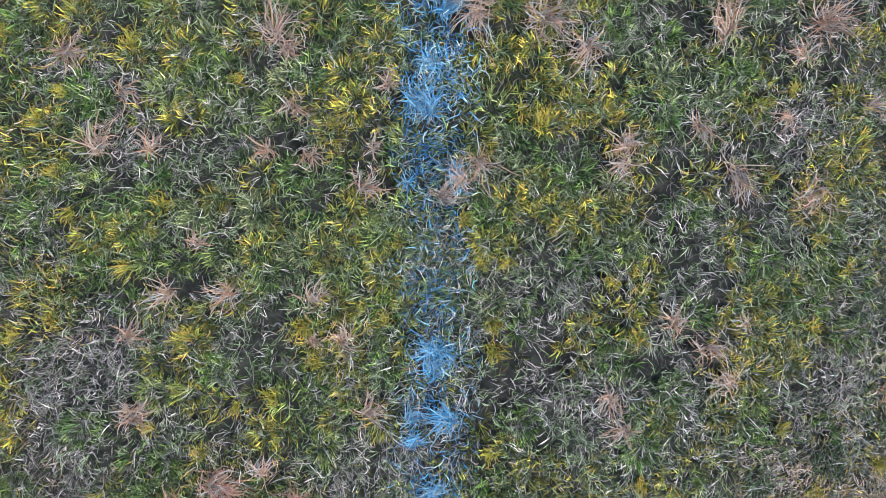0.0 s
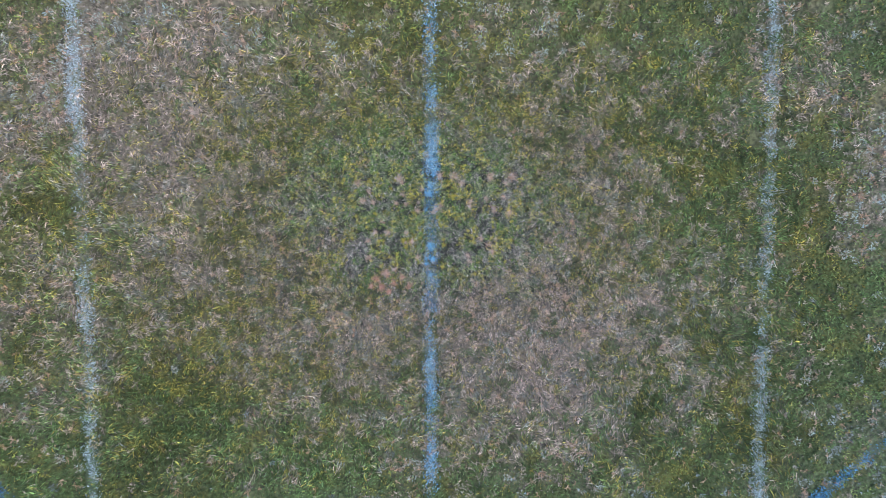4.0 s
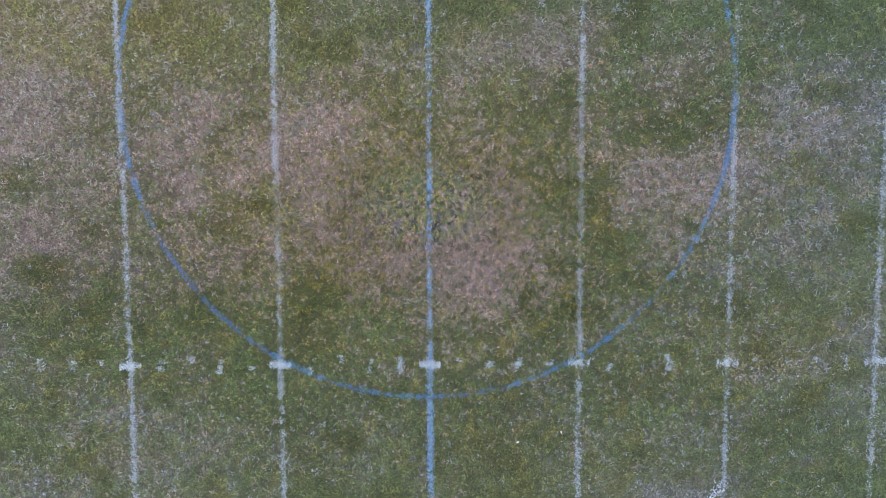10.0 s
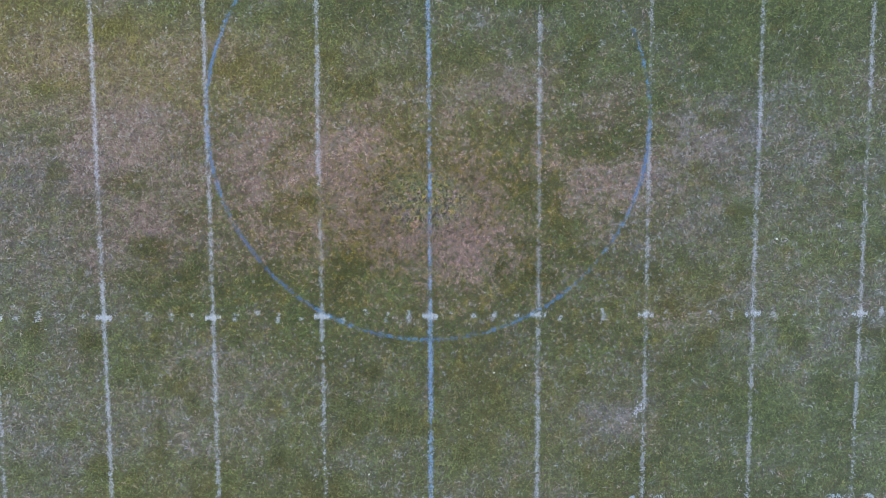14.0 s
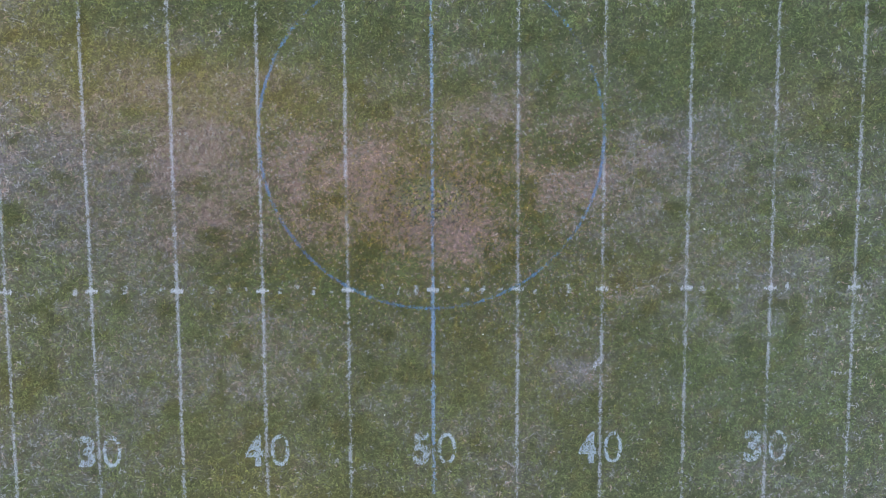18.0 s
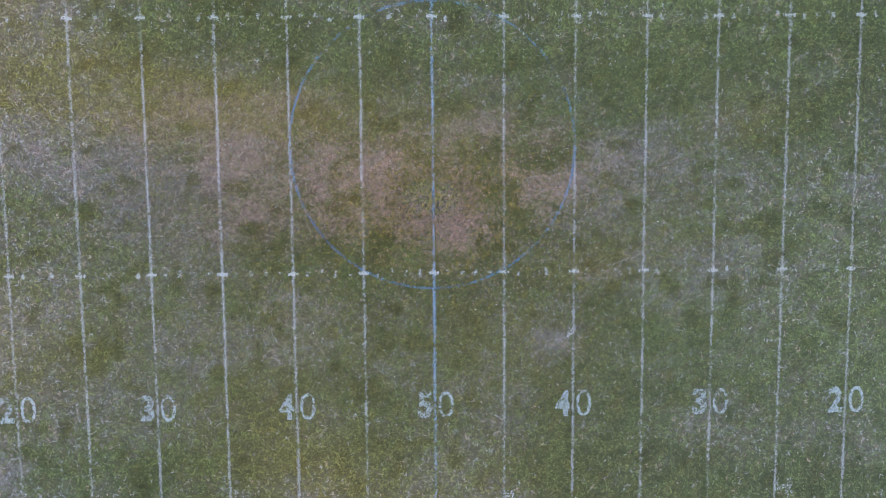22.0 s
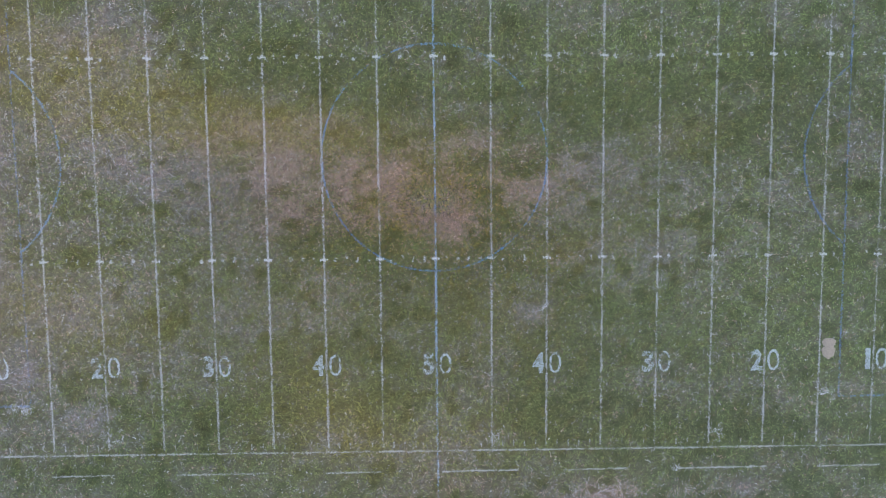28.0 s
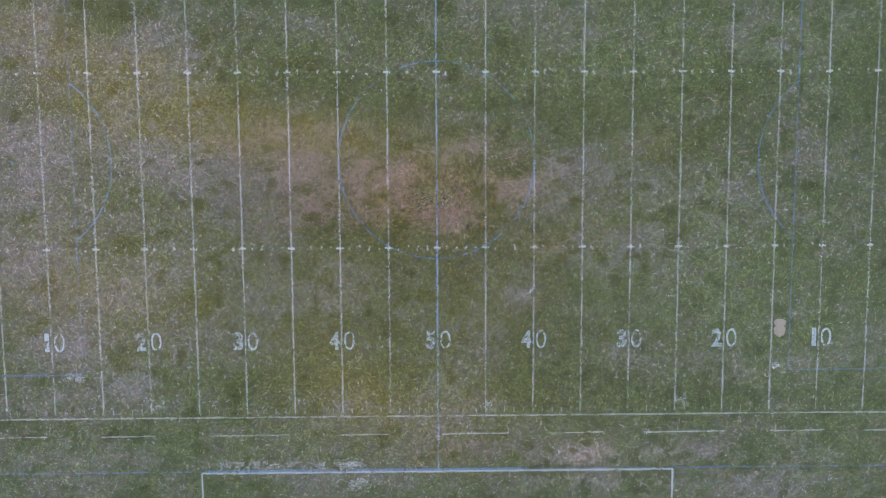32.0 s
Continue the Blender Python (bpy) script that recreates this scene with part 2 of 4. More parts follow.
YELLOW_RIM = [(0.90, -3.11, 1), (0.99, -3.07, 0.8), (1.09, -3.47, 0.9), (1.08, -3.73, 1.1), (0.60, -4.17, 1.1), (0.17, -4.08, 1.1), (0.99, -4.02, 1), (1.17,
    -3.56, 0.9), (-1.07, -3.14, 1), (-1.14, -2.92, 1), (-1.02, -3.28, 0.9), (-0.99, -3.39, 0.9), (-0.99, -3.07, 0.8), (-0.27, -3.15, 0.8), (-0.14, -3.70,
    0.9), (-0.68, -3.74, 1), (-0.79, -4.00, 0.8), (-0.10, -3.48, 0.8), (0.34, -3.43, 0.8), (1.10, -4.20, 1), (1.28, -4.12, 1)]
PAINT = [(-0.05, -3.08, 1.3), (-0.01, -3.12, 1.2), (0.05, -3.27, 0.7), (0.01, -3.78, 1.4), (-0.00, -3.84, 1.1), (0.04, -3.98, 1.3), (-0.07, -3.98, 0.8),
    (0.01, -4.18, 1.1), (0.03, -2.85, 1), (-0.00, -2.99, 0.6), (-0.05, -4.03, 0.7), (-0.07, -3.31, 0.5)]
# bare soil, dead thatch and fresh clumps round the heart of the pitch: x, y, radius
BARE = [(-0.30, -3.29, 0.08), (-0.44, -3.26, 0.06), (0.21, -3.83, 0.10), (0.37, -3.80, 0.08), (-0.26, -3.73, 0.05), (0.15, -3.90, 0.08), (0.05, -3.34, 0.05),
    (0.58, -3.83, 0.06), (0.79, -3.61, 0.06), (-0.70, -4.14, 0.06), (-0.38, -3.11, 0.05), (-0.47, -4.12, 0.06), (-0.11, -3.85, 0.05)]
THATCH = [(-0.99, -2.96, 0.12), (0.36, -2.91, 0.14), (1.08, -2.94, 0.16), (-0.87, -3.77, 0.09), (-1.11, -4.04, 0.12), (-1.01, -4.14, 0.11), (0.50, -3.93,
    0.09), (0.76, -3.78, 0.08), (-0.23, -3.31, 0.09), (0.54, -3.25, 0.09), (-0.82, -3.97, 0.11), (-0.83, -3.23, 0.09), (0.99, -3.14, 0.08), (-0.52, -3.23,
    0.09), (-0.42, -2.92, 0.09), (0.84, -3.25, 0.09), (0.64, -2.92, 0.09), (0.31, -3.83, 0.09), (-0.26, -3.81, 0.08), (1.18, -3.84, 0.08)]
FRESH = [(-0.69, -3.81, 0.16), (0.19, -3.00, 0.11), (-0.38, -3.38, 0.12), (0.95, -3.69, 0.14), (0.51, -3.43, 0.11), (-0.87, -3.42, 0.16), (0.30, -3.28,
    0.11), (0.89, -3.98, 0.14), (0.38, -4.08, 0.14), (-0.18, -3.43, 0.09), (-0.32, -3.56, 0.09), (0.91, -3.00, 0.08)]

# ---------- noise for the turf ----------
def hashed(i, j, seed):
    n = (i * 374761393 + j * 668265263 + seed * 974711) & 0xFFFFFFFF
    n = ((n ^ (n >> 13)) * 1274126177) & 0xFFFFFFFF
    return ((n ^ (n >> 16)) & 0xFFFF) / 65535.0


def grain(x, y, size, seed):
    """Smooth value noise from 0 to 1, with cells of that many metres."""
    u, v = x / size, y / size
    i, j = np.floor(u).astype(np.int64), np.floor(v).astype(np.int64)
    a, b = u - i, v - j
    a, b = a * a * (3 - 2 * a), b * b * (3 - 2 * b)
    return ((hashed(i, j, seed) * (1 - a) + hashed(i + 1, j, seed) * a) * (1 - b)
            + (hashed(i, j + 1, seed) * (1 - a) + hashed(i + 1, j + 1, seed) * a) * b)


def cloud(x, y, size, seed, octaves=3):
    total, weight = 0.0, 0.0
    for k in range(octaves):
        w = 0.6 ** k
        total = total + w * grain(x + 17.3 * k, y - 9.1 * k, size / 2 ** k, seed + k)
        weight += w
    return total / weight


def spots(x, y, table, spread=1.0):
    total = 0.0
    for cx, cy, rx, ry, w in table:
        d = ((x - cx) / rx) ** 2 + ((y - cy) / ry) ** 2
        total = total + w * np.exp(-0.8 * d / spread ** 2)
    return total


def dots(x, y, table):
    total = 0.0
    for cx, cy, r in table:
        total = total + np.exp(-((x - cx) ** 2 + (y - cy) ** 2) / r ** 2)
    return np.clip(total, 0, 1)


def turf(x, y):
    """The state of the turf: dryness, pinkness, gold and vigour, each about 0 to 1."""
    wx = x + 1.6 * (cloud(x, y, 2.2, 3) - 0.5) + 0.5 * (cloud(x, y, 0.6, 5) - 0.5)
    wy = y + 1.3 * (cloud(x, y, 2.2, 13) - 0.5) + 0.5 * (cloud(x, y, 0.6, 15) - 0.5)
    dry = np.zeros_like(x)
    for table, share in ((DRY_HEART, 0.95), (DRY_CENTRE, 0.95), (DRY_WEST, 1.1), (DRY_SOUTHWEST, 1.1), (DRY_EAST, 0.78), (DRY_SOUTH, 0.5)):
        dry = dry + share * spots(wx, wy, table)
    lush = np.zeros_like(x)
    for table in (LUSH_CENTRE, LUSH_NORTH, LUSH_SOUTH):
        lush = lush + spots(wx, wy, table)
    gold = np.clip(spots(wx, wy, GOLD, 1.35) + spots(wx, wy, GOLD_SOUTH, 1.35) + 0.7 * spots(x, y, WARM), 0, 1.2)
    pink = np.clip(spots(wx, wy, PINK, 1.15) + spots(wx, wy, PINK_EAST, 1.15), 0, 1) * (1 - 0.25 * np.exp(-(x * x + (y - HEART) ** 2) / 6.0))
    patch = 0.45 * (cloud(x / 1.6, y, 2.6, 23) - 0.5) + 0.36 * (cloud(x / 1.7, y, 0.7, 29, 2) - 0.5) + (0.3 + 0.38 * np.exp(-(reach(x, y) / 8) ** 2)) * (cloud(x, y, 0.2, 33, 2) - 0.5)
    patch = patch + 0.4 * dots(x, y, THATCH) - 0.3 * dots(x, y, FRESH)
    patch = patch - 1.7 * np.clip(cloud(x, y, 1.3, 37, 2) - 0.615, 0, 0.2) * (1 - np.exp(-(x * x + (y - HEART) ** 2) / 20.0))
    dry = np.clip(0.23 - 0.12 * np.exp(-(x * x + (y - HEART) ** 2) / 14.0) - 0.08 * np.exp(-(x * x + (y - HEART) ** 2) / 2.5) + 0.42 * np.clip(dry, 0, 1.1) - 0.33 * np.clip(lush, 0, 1) + patch + spots(x, y, THIN_WEST) + spots(x, y, THIN_EAST), -0.5, 0.85)
    dry = np.where(dry < 0.26, 0.10 + 0.16 * np.exp((np.minimum(dry, 0.26) - 0.26) / 0.16), dry)
    lush = np.clip(lush, 0, 1) + 2.0 * (cloud(x, y, 1.1, 31) - 0.5) + 5.5 * np.clip(cloud(x, y, 1.3, 37, 2) - 0.645, 0, 0.2)
    return dry, pink, gold, lush - spots(x, y, PALE_GREEN)


GREEN = np.array(((0.030, 0.057, 0.019), (0.080, 0.132, 0.036), (0.170, 0.242, 0.052), (0.094, 0.133, 0.072)))
OCHRE = np.array(((0.28, 0.255, 0.04), (0.48, 0.345, 0.04), (0.55, 0.31, 0.06)))
DULL = np.array((0.42, 0.290, 0.055))          # ochre blades and thatch seen as one
STRAW_GREY = np.array(((0.222, 0.216, 0.223), (0.335, 0.327, 0.343), (0.475, 0.463, 0.484), (0.13, 0.123, 0.125)))
STRAW_TAN = np.array(((0.29, 0.235, 0.165), (0.42, 0.345, 0.25), (0.55, 0.45, 0.34), (0.18, 0.148, 0.10)))
STRAW_PINK = np.array(((0.49, 0.315, 0.260), (0.60, 0.420, 0.360), (0.375, 0.236, 0.192)))


def clumps(x, y, size):
    """The clump that each spot belongs to: its centre and four random numbers."""
    i0, j0 = np.floor(x / size).astype(np.int64), np.floor(y / size).astype(np.int64)
    best = np.full(len(x), 1e9)
    cx, cy, ci, cj = x.copy(), y.copy(), i0.copy(), j0.copy()
    for di in (-1, 0, 1):
        for dj in (-1, 0, 1):
            i, j = i0 + di, j0 + dj
            px = (i + 0.5 + 0.85 * (hashed(i, j, 301) - 0.5)) * size
            py = (j + 0.5 + 0.85 * (hashed(i, j, 307) - 0.5)) * size
            d = (x - px) ** 2 + (y - py) ** 2
            near = d < best
            best = np.where(near, d, best)
            cx, cy = np.where(near, px, cx), np.where(near, py, cy)
            ci, cj = np.where(near, i, ci), np.where(near, j, cj)
    return cx, cy, [hashed(ci, cj, 311 + 7 * k) for k in range(4)]


def tan_share(x, y):
    """Where the dead straw is tan and not grey: round the heart of the pitch."""
    return (0.65 * np.exp(-((x + 0.5) / 8.5) ** 2 - ((y + 3.0) / 4.2) ** 2))[:, None]


def ochre_mean(x, y):
    far = np.clip(reach(x, y) / 14, 0, 1)[:, None]
    return OCHRE.mean(0) * (1 - far) + DULL * far


def shares(x, y):
    """The shares of dead, ochre and pinkish blades, and the vigour of the green ones."""
    dry, pink, gold, lush = turf(x, y)
    g = np.clip(0.05 + 0.08 * np.exp(-reach(x, y) / 5) + 0.34 * gold + (0.5 + 1.7 * np.exp(-reach(x, y) / 9)) * np.clip(cloud(x, y, 0.24, 53, 2) - 0.55, 0, 1), 0, 0.8) * (1 - 0.15 * np.exp(-(x * x + (y - HEART) ** 2) / 2.0))
    p = np.clip(0.02 + 0.21 * np.clip(reach(x, y) / 12, 0, 1) + 0.72 * pink + (0.25 + 0.55 * np.clip(reach(x, y) / 10, 0, 1)) * (cloud(x, y, 0.3, 59, 2) - 0.5), 0.02, 0.95)
    return dry, g, p, lush + 1.6 * spots(x, y, WORN)


def blade_colours(x, y, size, loose=0.2):
    """A base colour for each blade that grows at x, y: the blades of one clump are mostly of one kind."""
    n = len(x)
    cx, cy, draws = clumps(x, y, size)
    dry, gold, pink, lush = shares(cx, cy)
    stray = rng.random(n) < loose
    a, b, c = (np.where(stray, rng.random(n), d) for d in draws[:3])
    is_dry = a < np.clip(0.5 + 1.25 * (dry - 0.49), 0.04, 0.96)
    is_gold = b < gold
    is_pink = c < pink
    # far out one clump stands for many blades, so that its tone is even
    even = 0.6
    def pick(palette):
        return palette[rng.integers(0, len(palette), n)] * (1 - even) + palette.mean(0) * even
    out = pick(GREEN) * (1.0 - 0.29 * lush[:, None])
    far = np.clip(reach(x, y) / 12, 0, 1)[:, None]
    single = rng.random(n) < 1 - far[:, 0]
    out = np.where((is_gold & single & (rng.random(n) < 0.75))[:, None], pick(OCHRE), out)
    out = out * (1 - 0.75 * far * gold[:, None]) + DULL * 0.75 * far * gold[:, None]
    w = tan_share(x, y)
    straw = np.where(is_pink[:, None], pick(STRAW_PINK), pick(STRAW_GREY) * (1 - w) + pick(STRAW_TAN) * w)
    straw = np.where((is_gold & single & (rng.random(n) < 0.5 - 0.3 * pink))[:, None], pick(OCHRE[1:]) * 0.9, straw)
    straw = (straw * (1 - 0.3 * far * gold[:, None]) + DULL * 0.3 * far * gold[:, None]) * (1 - spots(x, y, WORN))[:, None]
    calm = np.clip(1 - reach(x, y) / 7, 0, 0.5)
    thick = (1 + (1 - calm) * 1.32 * (draws[3] - 0.5)) * rng.uniform(0.82, 1.18, n)
    out = np.where(is_dry[:, None], straw, out) * thick[:, None]
    return blended(out, x, y), is_dry, cx, cy


def blended(tone, x, y, most=0.25):
    m = (most * (1 - np.exp(-reach(x, y) / 5.0)) + 0.12 * np.clip(reach(x, y) / 15 - 0.5, 0, 1))[:, None]
    return tone * (1 - m) + mean_colours(x, y) * m


def mean_colours(x, y):
    """What the turf looks like where single blades are too small to tell."""
    dry, gold, pink, lush = shares(x, y)
    fresh = GREEN.mean(0) * (1.0 - 0.29 * lush[:, None])
    g, p = 0.75 * gold[:, None], pink[:, None]
    fresh = fresh * (1 - g) + ochre_mean(x, y) * g
    w = tan_share(x, y)
    straw = ((STRAW_GREY.mean(0) * (1 - w) + STRAW_TAN.mean(0) * w) * (1 - p) + STRAW_PINK.mean(0) * p) * (1 - spots(x, y, WORN))[:, None]
    h = g * (0.5 - 0.34 * p)
    straw = straw * (1 - h) + ochre_mean(x, y) * h
    d = np.clip(0.5 + 1.15 * (dry[:, None] - 0.49), 0.05, 0.95)
    return fresh * (1 - d) + straw * d


def reach(x, y):
    """How far from midfield a spot lies, in half widths of the stretch round the heart of the pitch."""
    d = y - HEART
    return np.maximum(np.abs(x), np.where(d > 0, d / 0.443, -d / 0.69))


# ---------- materials ----------
def material(name):
    m = bpy.data.materials.new(name)
    m.use_nodes = True
    t = m.node_tree
    return m, t.nodes, t.links, t.nodes["Principled BSDF"]


def link_noise(nodes, links, size, detail, low, high):
    where = nodes.new("ShaderNodeTexCoord")
    tex = nodes.new("ShaderNodeTexNoise")
    tex.inputs["Scale"].default_value, tex.inputs["Detail"].default_value = 1.0 / size, detail
    links.new(where.outputs["Object"], tex.inputs["Vector"])
    ramp = nodes.new("ShaderNodeMapRange")
    ramp.inputs["From Min"].default_value, ramp.inputs["From Max"].default_value = 0.3, 0.7
    ramp.inputs["To Min"].default_value, ramp.inputs["To Max"].default_value = low, high
    links.new(tex.outputs["Fac"], ramp.inputs["Value"])
    return ramp.outputs[0], tex


def scaled(nodes, links, colour, factor):
    mix = nodes.new("ShaderNodeVectorMath")
    mix.operation = "SCALE"
    links.new(colour, mix.inputs[0])
    links.new(factor, mix.inputs["Scale"])
    return mix.outputs[0]


def make_blade_material(name, rough, sheen):
    m, nodes, links, bsdf = material(name)
    col = nodes.new("ShaderNodeAttribute")
    col.attribute_name = "tone"
    streak, _ = link_noise(nodes, links, 0.012, 2, 0.82, 1.15)
    links.new(scaled(nodes, links, col.outputs["Color"], streak), bsdf.inputs["Base Color"])
    bsdf.inputs["Roughness"].default_value = rough
    bsdf.inputs["Specular IOR Level"].default_value = sheen
    return m


def make_ground_material():
    m, nodes, links, bsdf = material("thatch_and_soil")
    col = nodes.new("ShaderNodeAttribute")
    col.attribute_name = "tone"
    broad, _ = link_noise(nodes, links, 0.45, 6, 0.75, 1.2)
    fine, tex = link_noise(nodes, links, 0.05, 6, 0.45, 1.4)
    tone = scaled(nodes, links, scaled(nodes, links, col.outputs["Color"], broad), fine)
    # bare earth shows between the stems
    gap, _ = link_noise(nodes, links, 0.11, 5, -0.9, 0.75)
    soil = nodes.new("ShaderNodeMix")
    soil.data_type, soil.clamp_factor = "RGBA", True
    links.new(gap, soil.inputs["Factor"])
    links.new(tone, soil.inputs["A"])
    soil.inputs["B"].default_value = (0.062, 0.048, 0.042, 1)
    links.new(soil.outputs["Result"], bsdf.inputs["Base Color"])
    bsdf.inputs["Roughness"].default_value = 0.95
    bsdf.inputs["Specular IOR Level"].default_value = 0.15
    bump = nodes.new("ShaderNodeBump")
    bump.inputs["Strength"].default_value, bump.inputs["Distance"].default_value = 0.8, 0.03
    links.new(tex.outputs["Fac"], bump.inputs["Height"])
    links.new(bump.outputs[0], bsdf.inputs["Normal"])
    return m


BLADE = make_blade_material("grass_blades", 0.6, 0.22)
PAINTED = make_blade_material("marking_paint", 0.75, 0.2)
EARTH = make_ground_material()


# ---------- mesh helpers ----------
def raw_mesh(name, verts, tris, tones, mat):
    """A mesh from arrays: vertices, triangles and one colour a vertex."""
    me = bpy.data.meshes.new(name)
    nv, nt = len(verts), len(tris)
    me.vertices.add(nv)
    me.vertices.foreach_set("co", np.ascontiguousarray(verts, np.float32).ravel())
    me.loops.add(nt * 3)
    me.loops.foreach_set("vertex_index", np.ascontiguousarray(tris, np.int32).ravel())
    me.polygons.add(nt)
    me.polygons.foreach_set("loop_start", np.arange(0, nt * 3, 3, dtype=np.int32))
    att = me.attributes.new("tone", "FLOAT_COLOR", "POINT")
    rgba = np.ones((nv, 4), np.float32)
    rgba[:, :3] = tones
    att.data.foreach_set("color", rgba.ravel())
    me.materials.append(mat)
    me.update(calc_edges=True)
    return me


def part(name, me, parent, label=""):
    ob = new(name, me)
    ob.parent = parent
    return tagged(ob, label=label)


def kinked_blades(x, y, z, length, width, lean, turn, curl, feet, tips):
    """Blades of three triangles that rise, bend sideways and droop, from the colour of the foot to that of the tip."""
    n, h = len(x), width / 2
    tilt, way = np.clip(lean + 0.35, 0, 1.56), turn + curl
    mx, my = x + 0.5 * length * np.sin(lean) * np.cos(turn), y + 0.5 * length * np.sin(lean) * np.sin(turn)
    mz = z + 0.5 * length * np.cos(lean)
    tx, ty = mx + 0.5 * length * np.sin(tilt) * np.cos(way), my + 0.5 * length * np.sin(tilt) * np.sin(way)
    tz = mz + 0.5 * length * np.cos(tilt)
    ax, ay, bx, by = np.sin(turn) * h, np.cos(turn) * h, np.sin(way) * h, np.cos(way) * h
    v = np.stack([np.stack([x + 0.7 * ax, y - 0.7 * ay, z], 1), np.stack([x - 0.7 * ax, y + 0.7 * ay, z], 1), np.stack([mx + bx, my - by, mz], 1),
                  np.stack([mx - bx, my + by, mz], 1), np.stack([tx, ty, tz], 1)], 1)
    f = np.array(((0, 2, 1), (1, 2, 3), (2, 4, 3)))
    tris = (np.arange(n) * 5)[:, None, None] + f[None]
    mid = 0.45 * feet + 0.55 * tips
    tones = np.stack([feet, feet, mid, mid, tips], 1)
    return v.reshape(-1, 3), tris.reshape(-1, 3), tones.reshape(-1, 3)


def single_blades(x, y, z, length, width, rise, turn, tones):
    """Leaning blades of one triangle, for the turf far from the heart of the pitch."""
    n, ca, sa, h = len(x), np.cos(turn), np.sin(turn), width / 2
    v = np.stack([np.stack([x + sa * h, y - ca * h, z], 1), np.stack([x - sa * h, y + ca * h, z + 0.3 * rise], 1),
                  np.stack([x + ca * length, y + sa * length, z + rise], 1)], 1)
    return v.reshape(-1, 3), np.arange(3 * n).reshape(-1, 3), np.repeat(tones, 3, 0)


def curly_blades(x, y, z, length, width, lean, turn, curl, tones, feet=None):
    """Blades of five triangles that lean over and curl sideways."""
    n, v = len(x), []
    px, py, pz, a, tilt = x, y, z, turn, lean
    for k in range(3):
        h = width / 2 * (0.65, 1.0, 0.7)[k]
        v.append(np.stack([px + np.sin(a) * h, py - np.cos(a) * h, pz], 1))
        v.append(np.stack([px - np.sin(a) * h, py + np.cos(a) * h, pz], 1))
        s = length / 3
        px, py, pz = px + s * np.sin(tilt) * np.cos(a), py + s * np.sin(tilt) * np.sin(a), np.maximum(pz + s * np.cos(tilt), z + 0.001)
        a, tilt = a + curl, tilt + 0.22
    v.append(np.stack([px, py, pz], 1))
    v = np.stack(v, 1)
    f = np.array(((0, 2, 1), (1, 2, 3), (2, 4, 3), (3, 4, 5), (4, 6, 5)))
    tris = (np.arange(n) * 7)[:, None, None] + f[None]
    shade = np.repeat(tones[:, None], 7, 1)
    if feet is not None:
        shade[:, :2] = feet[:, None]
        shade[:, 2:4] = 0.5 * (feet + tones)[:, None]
    return v.reshape(-1, 3), tris.reshape(-1, 3), shade.reshape(-1, 3)


def flat_blades(x, y, z, length, width, lean, turn, tones):
    """Blades of two triangles, pointed at both ends."""
    n = len(x)
    ca, sa = np.cos(turn), np.sin(turn)
    def at(run, rise, side):
        return np.stack([x + ca * run - sa * side, y + sa * run + ca * side, z + rise], 1)
    r, u, h = length * np.sin(lean), length * np.cos(lean), width / 2
    v = np.stack([at(-0.5 * r, 0 * u, 0), at(0.05 * r, 0.75 * u, h), at(0.5 * r, u, 0), at(-0.05 * r, 0.6 * u, -h)], 1)
    f = np.array(((0, 3, 1), (3, 2, 1)))
    tris = (np.arange(n) * 4)[:, None, None] + f[None]
    return v.reshape(-1, 3), tris.reshape(-1, 3), np.repeat(tones, 4, 0)


def joined(pieces):
    verts, tris, tones, base = [], [], [], 0
    for v, t, c in pieces:
        verts.append(v), tris.append(t + base), tones.append(c)
        base += len(v)
    return np.concatenate(verts), np.concatenate(tris), np.concatenate(tones)


def relief(x, y):
    near = np.exp(-(x * x + (y - HEART) ** 2) / 60.0)
    return -0.012 + near * 0.016 * (cloud(x, y, 0.16, 71) - 0.5) + 0.02 * (cloud(x, y, 2.5, 73) - 0.5) * near


# ---------- ground: one sheet to the horizon ----------
def ruler(fine, half, grow, far):
    """Distances from 0 outwards, in steps that grow."""
    out, step = [0.0], fine
    while out[-1] < far:
        if out[-1] > half:
            step = step * grow if out[-1] > 46 else min(step * grow, 0.5)
        out.append(out[-1] + step)
    return np.array(out)


